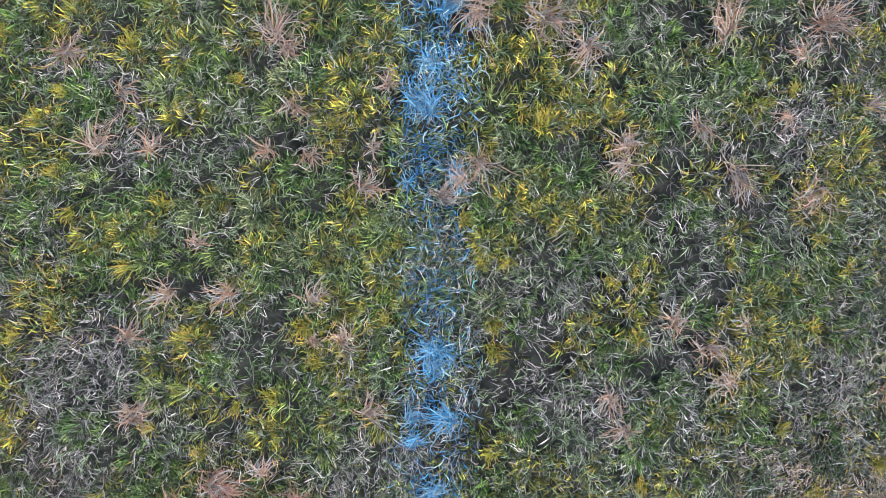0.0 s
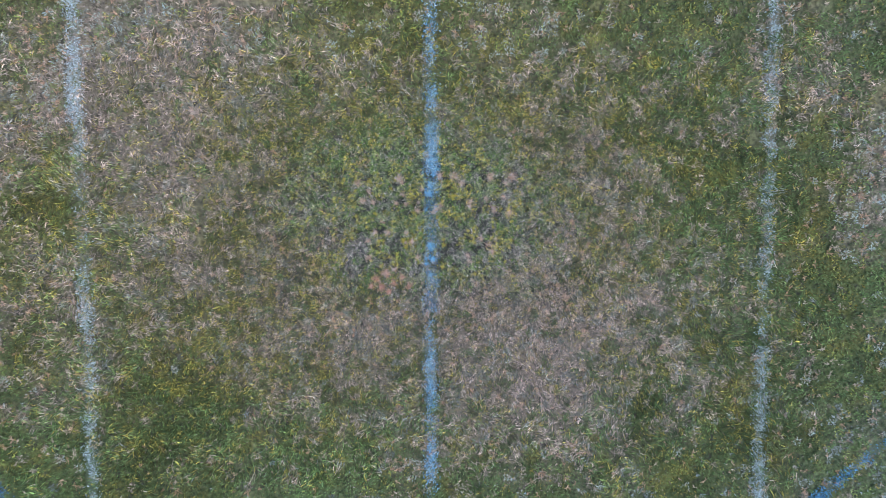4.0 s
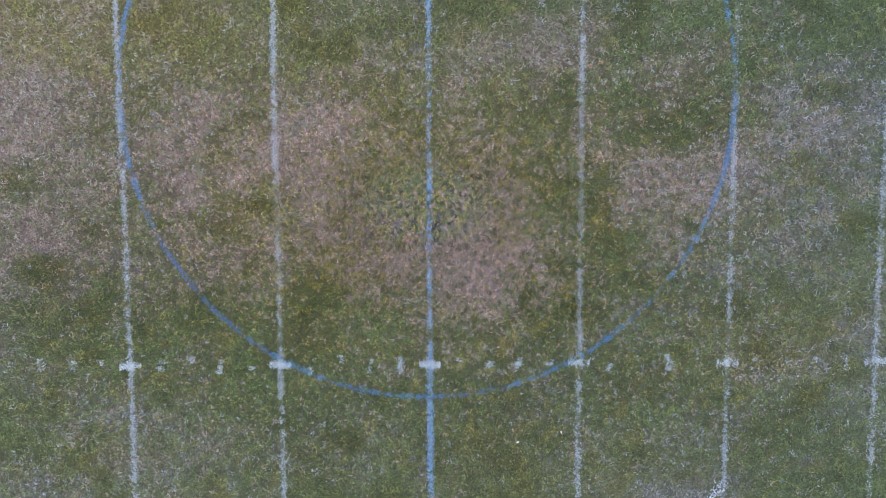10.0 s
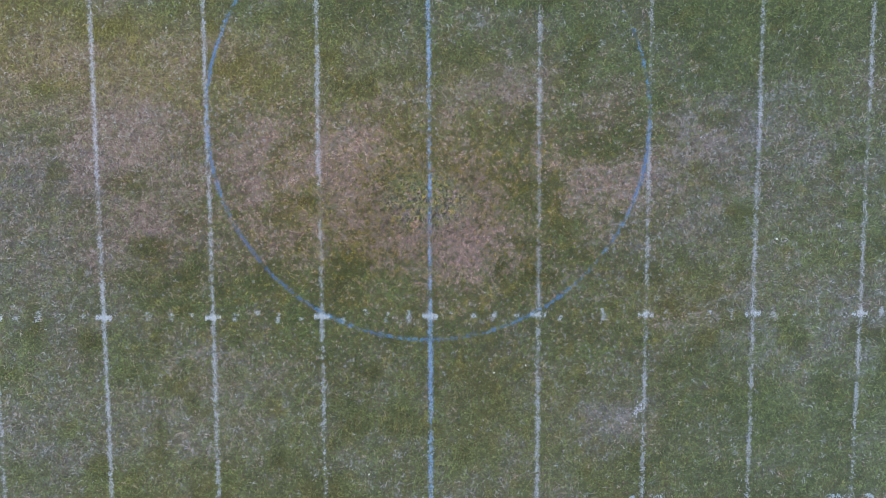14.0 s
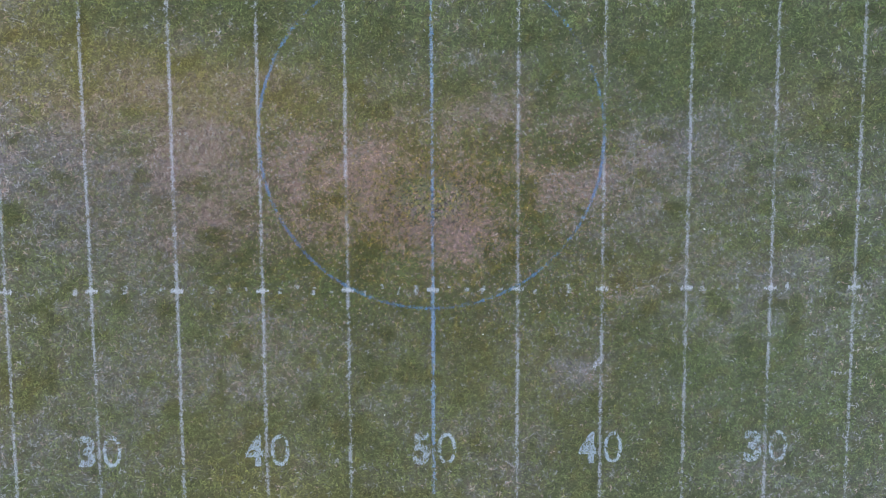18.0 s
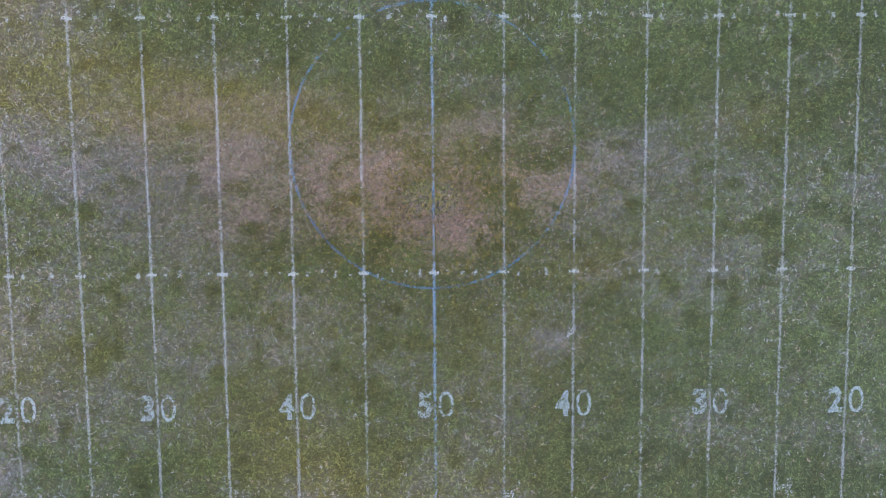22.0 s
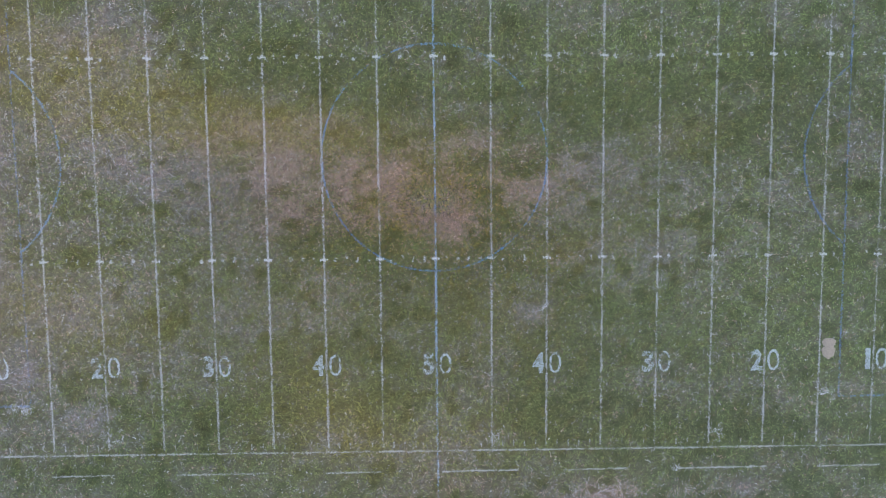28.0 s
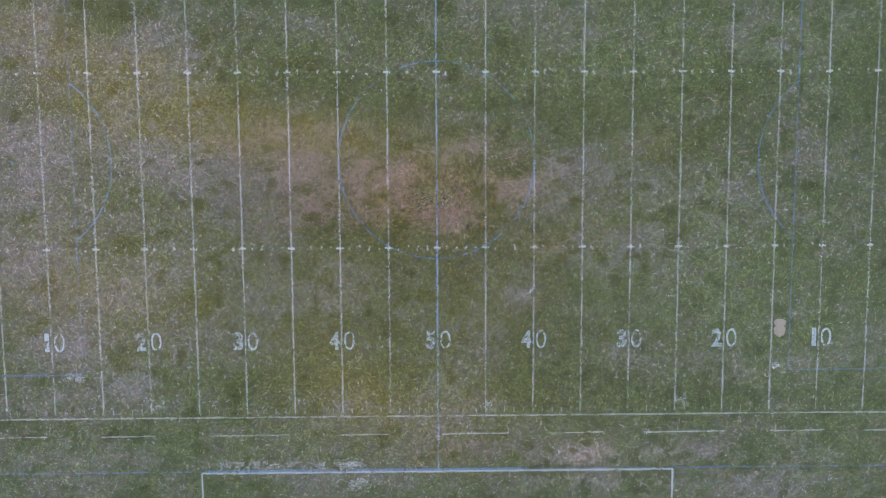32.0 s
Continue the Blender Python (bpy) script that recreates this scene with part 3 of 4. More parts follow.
def build_ground():
    rx = ruler(0.032, 1.4, 1.05, 60)
    ry = ruler(0.032, 1.0, 1.05, 46)
    tail = np.array((90.0, 160, 320, 700, 1500, 3000))
    xs = np.concatenate([-tail[::-1], -rx[:0:-1], rx, tail])
    ys = np.concatenate([-tail[::-1], -ry[:0:-1], ry, tail]) + HEART
    gx, gy = np.meshgrid(xs, ys)
    x, y = gx.ravel(), gy.ravel()
    # bare thatch where single blades stand thick; further out also the sward, dimmed for shade between blades
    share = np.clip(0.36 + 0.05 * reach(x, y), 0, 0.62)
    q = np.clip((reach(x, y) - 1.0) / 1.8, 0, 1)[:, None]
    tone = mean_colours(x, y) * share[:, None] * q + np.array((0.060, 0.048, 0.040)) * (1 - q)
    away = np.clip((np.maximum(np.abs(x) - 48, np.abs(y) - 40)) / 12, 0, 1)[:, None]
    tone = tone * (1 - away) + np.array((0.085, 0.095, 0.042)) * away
    verts = np.stack([x, y, relief(x, y)], 1)
    w, h = len(xs), len(ys)
    i = (np.arange(h - 1)[:, None] * w + np.arange(w - 1)[None]).ravel()
    tris = np.concatenate([np.stack([i, i + 1, i + w + 1], 1), np.stack([i, i + w + 1, i + w], 1)])
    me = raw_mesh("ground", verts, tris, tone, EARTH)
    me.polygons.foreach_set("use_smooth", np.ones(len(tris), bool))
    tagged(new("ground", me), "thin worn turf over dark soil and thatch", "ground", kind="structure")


build_ground()


# ---------- grass ----------
def scatter(inner, outer, count):
    """Random places between two reaches, thinning outwards."""
    got_x, got_y, have = [], [], 0
    while have < count:
        x = rng.uniform(-outer, outer, 300000)
        y = HEART + rng.uniform(-0.69 * outer, 0.443 * outer, 300000)
        r = reach(x, y)
        keep = (r >= inner) & (r < outer) & (rng.random(300000) < (max(inner, 0.4 * outer) / np.maximum(r, 0.01)) ** 2)
        if inner == 0:
            keep = r < outer
        got_x.append(x[keep]), got_y.append(y[keep])
        have += keep.sum()
    return np.concatenate(got_x)[:count], np.concatenate(got_y)[:count]


def thinned(x, y):
    """Leaves gaps in the sward where the bare soil shows."""
    bare = cloud(x, y, 0.14, 89, 3) - 0.3 * dots(x, y, BARE)
    closed = np.clip(0.25 + (reach(x, y) - 1.2) / 2.2, 0.25, 0.97)
    keep = rng.random(len(x)) < np.maximum(np.clip(0.3 + (bare - 0.33) * 7, 0.14, 1), closed)
    return x[keep], y[keep]


SALMON = np.array(((0.64, 0.345, 0.24), (0.56, 0.26, 0.16), (0.66, 0.44, 0.345)))


def star_tufts():
    """Small splayed tufts of dead straw that stand out of the sward, more of them where it is dry."""
    out = []
    for inner, outer, count, stems, size in ((1.25, 4.5, 900, 14, 0.052), (4.5, 10, 4600, 7, 0.065), (10, 22, 8500, 5, 0.075), (22, 46.5, 5500, 4, 0.11)):
        x, y = scatter(inner, outer, count * 2)
        dry, pink, gold, lush = turf(x, y)
        keep = np.flatnonzero(rng.random(len(x)) < dry * 1.3)[:count]
        x, y, pink = x[keep], y[keep], pink[keep]
        n = len(x)
        rosy = rng.random(n) < 0.6 + 0.4 * pink
        tone = np.where(rosy[:, None], SALMON[rng.integers(0, 3, n)], np.where(tan_share(x, y) > 0.4, STRAW_TAN[rng.integers(0, 3, n)], STRAW_GREY[rng.integers(0, 3, n)])) * rng.uniform(0.9, 1.35, n)[:, None]
        big = size * rng.uniform(0.5, 1.3, n)
        x, y, tone, big = (np.repeat(a, stems, 0) for a in (x, y, tone, big))
        m = len(x)
        x, y = x + rng.normal(0, 0.12, m) * big, y + rng.normal(0, 0.12, m) * big
        wide = np.clip(reach(x, y) / 784.0 * 1.6, 0.0028, 0.035)
        tone = blended(tone * rng.uniform(0.75, 1.25, m)[:, None], x, y, 0.6 if outer < 11 else 0.84)
        if outer > 11:
            tone = np.minimum(tone, 0.33)
        # stems dimmed towards their feet, for the shade inside the tuft
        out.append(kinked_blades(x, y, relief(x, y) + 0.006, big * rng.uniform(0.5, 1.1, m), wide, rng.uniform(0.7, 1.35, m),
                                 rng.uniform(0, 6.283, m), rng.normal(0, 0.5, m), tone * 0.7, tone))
    return out


def seam(x, y):
    """From 0 at the heart of the pitch to 1 where the sward turns coarser, with a ragged border."""
    return np.clip((np.hypot(x, 1.6 * (y - HEART - 0.1)) + 0.9 * (cloud(x, y, 0.5, 83, 2) - 0.5) - 1.25) / 0.9, 0, 1)


def heart(count, gaps):
    """Random places round the heart of the pitch, fewer where the soil shows between the clumps."""
    x, y = rng.uniform(-2.4, 2.4, count), HEART + 0.1 + rng.uniform(-1.5, 1.5, count)
    cover = np.clip(0.55 + gaps * (cloud(x, y, 0.1, 89, 2) - 0.42), 0.3, 1) * (1 - 0.65 * dots(x, y, BARE))
    stay = (rng.random(count) > seam(x, y)) & (rng.random(count) < cover)
    return x[stay], y[stay]


def bundled(values, size):
    """Lets blades that stand next to one another in a list share their value, size by size."""
    return np.repeat(values[:(len(values) + size - 1) // size], size, 0)[:len(values)]


MAT = np.array(((0.540, 0.401, 0.365), (0.770, 0.585, 0.539), (0.347, 0.255, 0.235), (0.282, 0.294, 0.135), (0.418, 0.415, 0.237), (0.194, 0.220, 0.079)))
SAP = np.array(((0.149, 0.219, 0.034), (0.234, 0.311, 0.048), (0.420, 0.385, 0.095), (0.540, 0.420, 0.235), (0.095, 0.153, 0.032)))
# feet of green blades, darkened for the shade low in a clump
SHADED_FOOT = np.array(((0.035, 0.049, 0.013), (0.060, 0.082, 0.020), (0.083, 0.090, 0.036)))


def near_turf():
    """The sward that the low camera sees blade by blade: a mat of fine dead threads, and green clumps that splay out of it."""
    x, y = heart(520000, 5.0)
    n = len(x)
    x, y = bundled(x, 2) + rng.normal(0, 0.0022, n), bundled(y, 2) + rng.normal(0, 0.0022, n)
    dry = turf(x, y)[0]
    dead = bundled(rng.random(n), 2) < np.clip(0.02 + 0.95 * dry, 0, 0.9)
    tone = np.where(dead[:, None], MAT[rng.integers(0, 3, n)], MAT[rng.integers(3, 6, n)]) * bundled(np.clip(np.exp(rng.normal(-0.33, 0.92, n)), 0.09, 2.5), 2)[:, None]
    turn = 9 * cloud(x, y, 0.09, 79, 2) + bundled(rng.normal(0, 1.3, n), 2) + rng.normal(0, 0.3, n)
    # feet at half tone: the shade low in the mat is in the colour
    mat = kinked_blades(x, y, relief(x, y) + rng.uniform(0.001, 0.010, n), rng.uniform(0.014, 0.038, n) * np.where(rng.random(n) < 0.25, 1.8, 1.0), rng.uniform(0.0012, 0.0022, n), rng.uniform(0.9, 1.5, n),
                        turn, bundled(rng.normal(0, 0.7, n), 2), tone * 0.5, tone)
    x, y = heart(560000, 6.0)
    n = len(x)
    x, y = bundled(x, 3) + rng.normal(0, 0.0028, n), bundled(y, 3) + rng.normal(0, 0.0028, n)
    cx, cy, draws = clumps(x, y, 0.088)
    dry, gold, pink, lush = shares(cx, cy)
    own = np.hypot(x - cx, y - cy)
    stay = (draws[0] > np.clip(1.2 * dry - 0.22, 0.03, 0.95)) & (rng.random(n) < np.where(np.abs(x) < 0.085, 0.45, 1)) & (own < 0.036 + 0.034 * draws[2])
    strength = bundled(np.clip(np.exp(rng.normal(-0.38, 0.95, n)), 0.1, 3.4), 3)[stay]
    sway = bundled(rng.normal(0, 0.7, n), 3)[stay]
    x, y, cx, cy, gold = x[stay], y[stay], cx[stay], cy[stay], gold[stay]
    draws = [d[stay] for d in draws]
    n = len(x)
    ripe = draws[1] < 0.15 + 0.7 * gold
    tips = SAP[(draws[3] * 4.99).astype(int)] * 0.5 + SAP[rng.integers(0, 5, n)] * 0.5
    tips = np.where((ripe & (rng.random(n) < 0.88))[:, None], OCHRE[rng.integers(0, 3, n)] * 1.25, tips) * (strength * (0.7 + 0.7 * draws[2]))[:, None]
    feet = SHADED_FOOT[rng.integers(0, 3, n)] * rng.uniform(0.7, 1.5, n)[:, None]
    out = np.arctan2(y - cy, x - cx) + sway + rng.normal(0, 0.2, n)
    x, y = cx + 0.75 * (x - cx), cy + 0.75 * (y - cy)
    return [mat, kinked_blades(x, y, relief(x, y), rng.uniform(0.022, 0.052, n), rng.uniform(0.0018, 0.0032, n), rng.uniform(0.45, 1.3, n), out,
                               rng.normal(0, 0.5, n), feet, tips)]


def build_grass():
    pieces = near_turf()
    for inner, outer, count, size in ((0.9, 2.6, 260000, 0.09), (2.6, 5.2, 230000, 0.1), (5.2, 10.4, 250000, 0.12), (10.4, 21, 270000, 0.13), (21, 46.5, 290000, 0.2)):
        x, y = thinned(*scatter(inner * 0.85, outer * 1.15, int(1.2 * count)))
        ragged = reach(x, y) * (1 + 0.6 * (cloud(x, y, 0.6, 149, 2) - 0.5))
        stay = (rng.random(len(x)) < seam(x, y)) & (ragged >= inner) & (ragged < min(outer, 46.5 if outer < 40 else 99))
        x, y = x[stay], y[stay]
        n = len(x)
        cell = reach(x, y) / 784.0
        tone, is_dry, cx, cy = blade_colours(x, y, size, 0.42 if outer < 6 else 0.15)
        lean = np.where(is_dry, rng.uniform(1.0, 1.5, n), rng.uniform(0.6, 1.4, n))
        turn = np.where(rng.random(n) < 0.5, np.arctan2(y - cy, x - cx) + rng.normal(0, 0.6, n), rng.uniform(0, 6.283, n))
        if outer < 6:
            turn = np.where(rng.random(n) < 0.6, 9 * cloud(x, y, 0.3, 79, 2) + rng.normal(0, 0.45, n), turn)
        tone = tone * (np.clip(np.exp(rng.normal(-0.1, 0.5, n)), 0.25, 2.6) if outer < 6 else 1 + (rng.random(n) - 0.5) * (0.6 + 0.4 * np.exp(-cell * 784 / 4)))[:, None]
        if outer > 6:
            tone = np.minimum(tone * 0.92, 0.42)
        long, wide = (14.0, 1.1) if outer < 6 else (6.0, 1.5)
        length = np.clip(cell * long, 0.03, 0.16) * rng.uniform(0.6, 1.4, n)
        width = np.clip(cell * wide, 0.0022, 0.055) * rng.uniform(0.6, 1.3, n)
        if outer > 11:
            pieces.append(single_blades(x, y, relief(x, y) + 0.002, length, (0.85 if outer < 40 else 1.25) * width, rng.uniform(0.01, 0.036, n), turn, tone))
        else:
            lean = np.maximum(lean, np.arccos(np.clip((0.045 if outer < 6 else 0.03) / length, 0.05, 0.95)))
            pieces.append(flat_blades(x, y, relief(x, y) + 0.003, length, width, lean, turn, tone))
    pieces += star_tufts()
    v, t, c = joined(pieces)
    tagged(new("grass", raw_mesh("grass", v, t, c, BLADE)),
           "patchy sports turf, green, ochre and dead straw blades", "grass", kind="stuff")


build_grass()

# ---------- painted markings ----------
WHITE = np.array(((0.53, 0.54, 0.58), (0.47, 0.48, 0.52), (0.62, 0.63, 0.67), (0.40, 0.41, 0.43)))
BLUE = np.array(((0.13, 0.30, 0.58), (0.21, 0.43, 0.71), (0.08, 0.19, 0.43), (0.39, 0.59, 0.81)))
MID = np.array(((0.09, 0.24, 0.49), (0.14, 0.34, 0.58), (0.07, 0.16, 0.36)))
PALE = np.array(((0.62, 0.66, 0.72), (0.50, 0.58, 0.70), (0.45, 0.52, 0.60)))
DEEP = np.array(((0.06, 0.12, 0.31), (0.08, 0.17, 0.40), (0.09, 0.18, 0.36)))


RUBBED = [(0.0, -3.46, 0.1), (-0.03, -3.66, 0.11), (-0.02, -3.25, 0.07), (0.0, -3.9, 0.05), (0.02, -2.9, 0.06)]


def painted(x, y, palette, keep, sunk=0.36):
    """Painted blades at the places that the worn paint still covers."""
    n = len(x)
    wear = 0.25 * cloud(x, y, 3.7, 93) + 0.35 * cloud(x, y, 0.9, 97) + 0.4 * cloud(x, y, 0.16, 101, 2)
    for cx, cy, r in RUBBED:
        wear = wear - 0.15 * np.exp(-((x - cx) ** 2 + (y - cy) ** 2) / r ** 2)
    stay = rng.random(n) < np.clip(keep + (3.3 + 0.8 * np.exp(-reach(x, y) / 3)) * (wear - 0.5), 0.03, 1)
    x, y = x[stay], y[stay]
    n = len(x)
    cell = reach(x, y) / 784.0
    uneven = 0.14 + 0.4 * np.exp(-(reach(x, y) / 5) ** 2)
    tone = palette[rng.integers(0, len(palette), n)] * np.clip(np.exp(uneven * rng.normal(-0.15, 1, n)), 0.3, 2.0)[:, None]
    tone = np.minimum(blended(tone, x, y, sunk), 0.86)
    length = np.clip(cell * 5.5, 0.03, 0.08) * rng.uniform(0.6, 1.3, n)
    width = np.clip(cell * 1.15, 0.003, 0.045) * rng.uniform(0.7, 1.3, n)
    lean = np.maximum(rng.uniform(0.9, 1.5, n), np.arccos(np.clip(0.03 / length, 0.05, 0.95)))
    z = relief(x, y) + rng.uniform(0.008, 0.018, n)
    turn = rng.uniform(0, 6.283, n)
    close = reach(x, y) < 1.7
    fine, rest = np.flatnonzero(close), np.flatnonzero(~close)
    swirl = 12 * cloud(x, y, 0.1, 107, 2)
    near = curly_blades(x[fine], y[fine], z[fine], rng.uniform(0.02, 0.055, len(fine)), rng.uniform(0.0018, 0.0034, len(fine)), lean[fine],
                       np.where(rng.random(len(fine)) < 0.6, swirl[fine], turn[fine]), rng.normal(0, 0.5, len(fine)), tone[fine])
    return joined([near, flat_blades(x[rest], y[rest], z[rest], length[rest], width[rest], lean[rest], turn[rest], tone[rest])])


def along(x0, y0, x1, y1, wide, dense=1.0):
    """Random places on a sprayed stripe, denser where it lies near the heart of the pitch."""
    span = math.hypot(x1 - x0, y1 - y0)
    steps = max(2, int(span / 0.25))
    got = []
    for k in range(steps):
        a, b = k / steps, (k + 1) / steps
        mx, my = x0 + (x1 - x0) * (a + b) / 2, y0 + (y1 - y0) * (a + b) / 2
        cell = float(reach(np.array([mx]), np.array([my]))[0]) / 784.0
        size = max(0.03, min(cell * 5.5, 0.08)) * max(0.003, min(cell * 1.15, 0.045)) * 0.5
        n = int(min(2.0 * dense * wide * span / steps / size, 1400))
        s = rng.uniform(a, b, n)
        off = np.clip(rng.normal(0, 0.34, n), -0.8, 0.8) * wide + 0.05 * (cloud(x0 + (x1 - x0) * s, y0 + (y1 - y0) * s, 2.6, 137, 2) - 0.5)
        got.append(np.stack([x0 + (x1 - x0) * s - (y1 - y0) / span * off, y0 + (y1 - y0) * s + (x1 - x0) / span * off], 1))
    p = np.concatenate(got)
    return p[:, 0], p[:, 1]


def stain(x0, y0, x1, y1, wide, palette, depth):
    """The thatch under a stripe, tinted by paint that ran through: a ragged ribbon close to the soil."""
    span = math.hypot(x1 - x0, y1 - y0)
    n = max(3, int(span / 0.2) + 1)
    s = np.repeat(np.linspace(0, 1, n), 4)
    side = np.tile(np.array((-0.5, -0.2, 0.2, 0.5)), n) * wide * rng.uniform(0.6, 1.25, 4 * n)
    x, y = x0 + (x1 - x0) * s - (y1 - y0) / span * side, y0 + (y1 - y0) * s + (x1 - x0) / span * side
    share = depth * np.clip(0.2 + 1.6 * (cloud(x, y, 0.5, 127, 2) - 0.25), 0.05, 1) * np.tile(np.array((0.3, 1, 1, 0.3)), n)
    under = mean_colours(x, y) * 0.5
    tone = under * (1 - share[:, None]) + palette.mean(0) * share[:, None]
    i = (np.arange(n - 1)[:, None] * 4 + np.arange(3)[None]).ravel()
    tris = np.concatenate([np.stack([i, i + 4, i + 1], 1), np.stack([i + 1, i + 4, i + 5], 1)])
    return np.stack([x, y, relief(x, y) + 0.005 - 0.02 * np.exp(-(reach(x, y) / 2.2) ** 4)], 1), tris, tone


def painted_bits():
    """Short painted scraps on the soil of the halfway line, where it crosses the heart of the pitch."""
    n = 9000
    x, y = np.clip(rng.normal(0, 0.055, n), -0.12, 0.12), rng.uniform(-4.7, -2.3, n)
    stay = rng.random(n) < np.clip(0.55 + 1.8 * (cloud(x, y, 0.12, 131, 2) - 0.5), 0.1, 1)
    x, y = x[stay], y[stay]
    n = len(x)
    tones = np.concatenate([MID, DEEP[1:], BLUE[:2], PALE[2:] * 0.8])
    return flat_blades(x, y, relief(x, y) + rng.uniform(0.004, 0.014, n), rng.uniform(0.008, 0.03, n), rng.uniform(0.0016, 0.0034, n), rng.uniform(1.25, 1.55, n),
                       rng.uniform(0, 6.283, n), tones[rng.integers(0, len(tones), n)] * rng.uniform(0.35, 1.05, n)[:, None])


def marking(name, strokes, palette, keep, label, category, group="", parent=None):
    """One painted marking out of strokes of x0, y0, x1, y1, width."""
    pieces = [painted(*along(*s), palette, keep) for s in strokes] + [stain(*s, palette, 0.38 * keep) for s in strokes]
    me = raw_mesh(name, *joined(pieces), PAINTED)
    if parent:
        return part(name, me, parent, label)
    return tagged(new(name, me), label, category, group)


FADE = random.Random(11)
# how much paint is left on each yard line: south of the hash rows, between them, north of them
LEFT = {-9: (0.34, 0.28, 0.28), -8: (0.32, 0.26, 0.30), -7: (0.47, 0.46, 0.42), -6: (0.36, 0.34, 0.34), -5: (0.45, 0.45, 0.42), -4: (0.37, 0.40, 0.33),
        -3: (0.40, 0.45, 0.42), -2: (0.34, 0.34, 0.40), -1: (0.34, 0.42, 0.33), 1: (0.34, 0.46, 0.40), 2: (0.25, 0.28, 0.32), 3: (0.26, 0.42, 0.40),
        4: (0.25, 0.41, 0.36), 5: (0.32, 0.33, 0.28), 6: (0.38, 0.35, 0.33), 7: (0.38, 0.34, 0.26), 8: (0.25, 0.28, 0.33), 9: (0.32, 0.32, 0.33)}


def tick_strokes(x, y, high, wide):
    """One sprayed tick, broken into uneven blots."""
    out = []
    for q in range(FADE.choice((1, 2, 2, 3))):
        bx, by = x + FADE.uniform(-0.06, 0.06), y + FADE.uniform(-0.35, 0.35) * high
        h = high * FADE.uniform(0.2, 0.55)
        out.append((bx, by - h / 2, bx + FADE.uniform(-0.05, 0.05), by + h / 2, wide * FADE.uniform(0.7, 1.3)))
    return out


for k in range(-9, 10):
    x = k * STEP
    if k == 0:
        half = new("halfway_line")
        tagged(half, "sky-blue painted halfway line, worn into the grass", "field line")
        marking("stripe", [(0, -HASH, 0, HASH, 0.145)], np.concatenate([BLUE, PALE[:2]]), 0.35, "", "", parent=half)
        for y0, y1, keep in ((-18, -HASH, 0.45), (-TOUCH, -18, 0.38), (HASH, SIDE, 0.36)):
            marking("stripe", [(0, y0, 0, y1, 0.17)], np.concatenate([BLUE, PALE[1:]]), keep, "", "", parent=half)
        part("paint_residue", raw_mesh("paint_residue", *painted_bits(), PAINTED), half, "short blue-stained scraps on the soil")
    else:
        line = new("yard_line")
        tagged(line, "white painted yard line, patchy on worn turf", "field line", "yard lines")
        for (y0, y1), keep in zip(((-SIDE + 0.35, -HASH), (-HASH, HASH), (HASH, SIDE - 0.35)), LEFT[k]):
            marking("stripe", [(x, y0, x, y1, 0.165)], WHITE, keep, "", "", parent=line)
    for row in (-HASH, HASH):
        bar = [(x - 0.33, row + FADE.uniform(-0.03, 0.03), x + 0.33, row + FADE.uniform(-0.03, 0.03), 0.17), (x - 0.1, row, x + 0.12, row, 0.26)]
        marking("hash_bar", bar, WHITE[[0, 2]] * 1.25, 0.7, "short white hash bar across a yard line", "field line", "hash bars")
        if k < 9:
            for j in range(1, 5):
                marking("hash_tick", tick_strokes(x + j * YARD, row, 0.55, 0.17), WHITE * 1.05, 0.03 + 0.45 * FADE.random() ** 1.6,
                        "faded white one-yard tick on the turf", "field line", "hash ticks")
    if k < 9:
        for j in range(1, 5):
            tx = x + j * YARD
            marking("sideline_tick", [(tx, -SIDE + 0.3, tx, -SIDE + 0.85, 0.1)], WHITE, 0.04 + 0.28 * FADE.random(),
                    "faint white one-yard tick beside the sideline", "field line", "sideline ticks")

side = new("sideline")
tagged(side, "white painted sideline along the field's edge, brightest towards one end", "field line")
for x0, x1, keep in ((-47, -19, 0.6), (-19, 12, 0.36), (12, 47, 0.44)):
    marking("sideline_stretch", [(x0, -SIDE, x1, -SIDE, 0.15)], WHITE, keep, "", "", parent=side)
for x0, x1 in ((-43, -37.5), (-32.3, -27.1), (-21.9, -14.2), (-9.6, -4.7), (0.35, 6.8), (10.6, 16.1), (20.2, 27.9), (32.2, 37.6), (41.2, 46)):
    marking("coaching_dash", [(x0, -COACH - 0.03, x1, -COACH + 0.03, 0.14)], WHITE, 0.5, "white dash of the broken coaching-box line", "field line", "coaching-box dashes")
box = new("team_box")
tagged(box, "white three-sided team-box outline, thickly painted", "field line")
for s in ((-22.86, -29.88, 22.8, -29.88, 0.2), (-22.86, -29.9, -22.86, -36, 0.17), (22.8, -29.9, 22.8, -36, 0.17)):
    marking("box_line", [s], np.concatenate([WHITE * 1.25, BLUE[3:] * 1.1]), 0.8, "", "", parent=box)
touch = new("touchline")
tagged(touch, "deep-blue touchline of the football pitch, faded at both ends", "field line")
marking("faded_line", [(-47, -TOUCH + 0.03, 47, -TOUCH + 0.03, 0.16)], DEEP, 0.3, "", "", parent=touch)
marking("fresh_band", [(-22.5, -TOUCH + 0.08, 8, -TOUCH + 0.08, 0.18)], BLUE[:2], 0.6, "fresher bright-blue band", "", parent=touch)


def ring(cx, cy, r, a0, a1, wide):
    n = max(6, int(abs(a1 - a0) * r / 0.5))
    a = [a0 + (a1 - a0) * i / n for i in range(n + 1)]
    return [(cx + r * math.cos(a[i]), cy + r * math.sin(a[i]), cx + r * math.cos(a[i + 1]), cy + r * math.sin(a[i + 1]), wide) for i in range(n)]


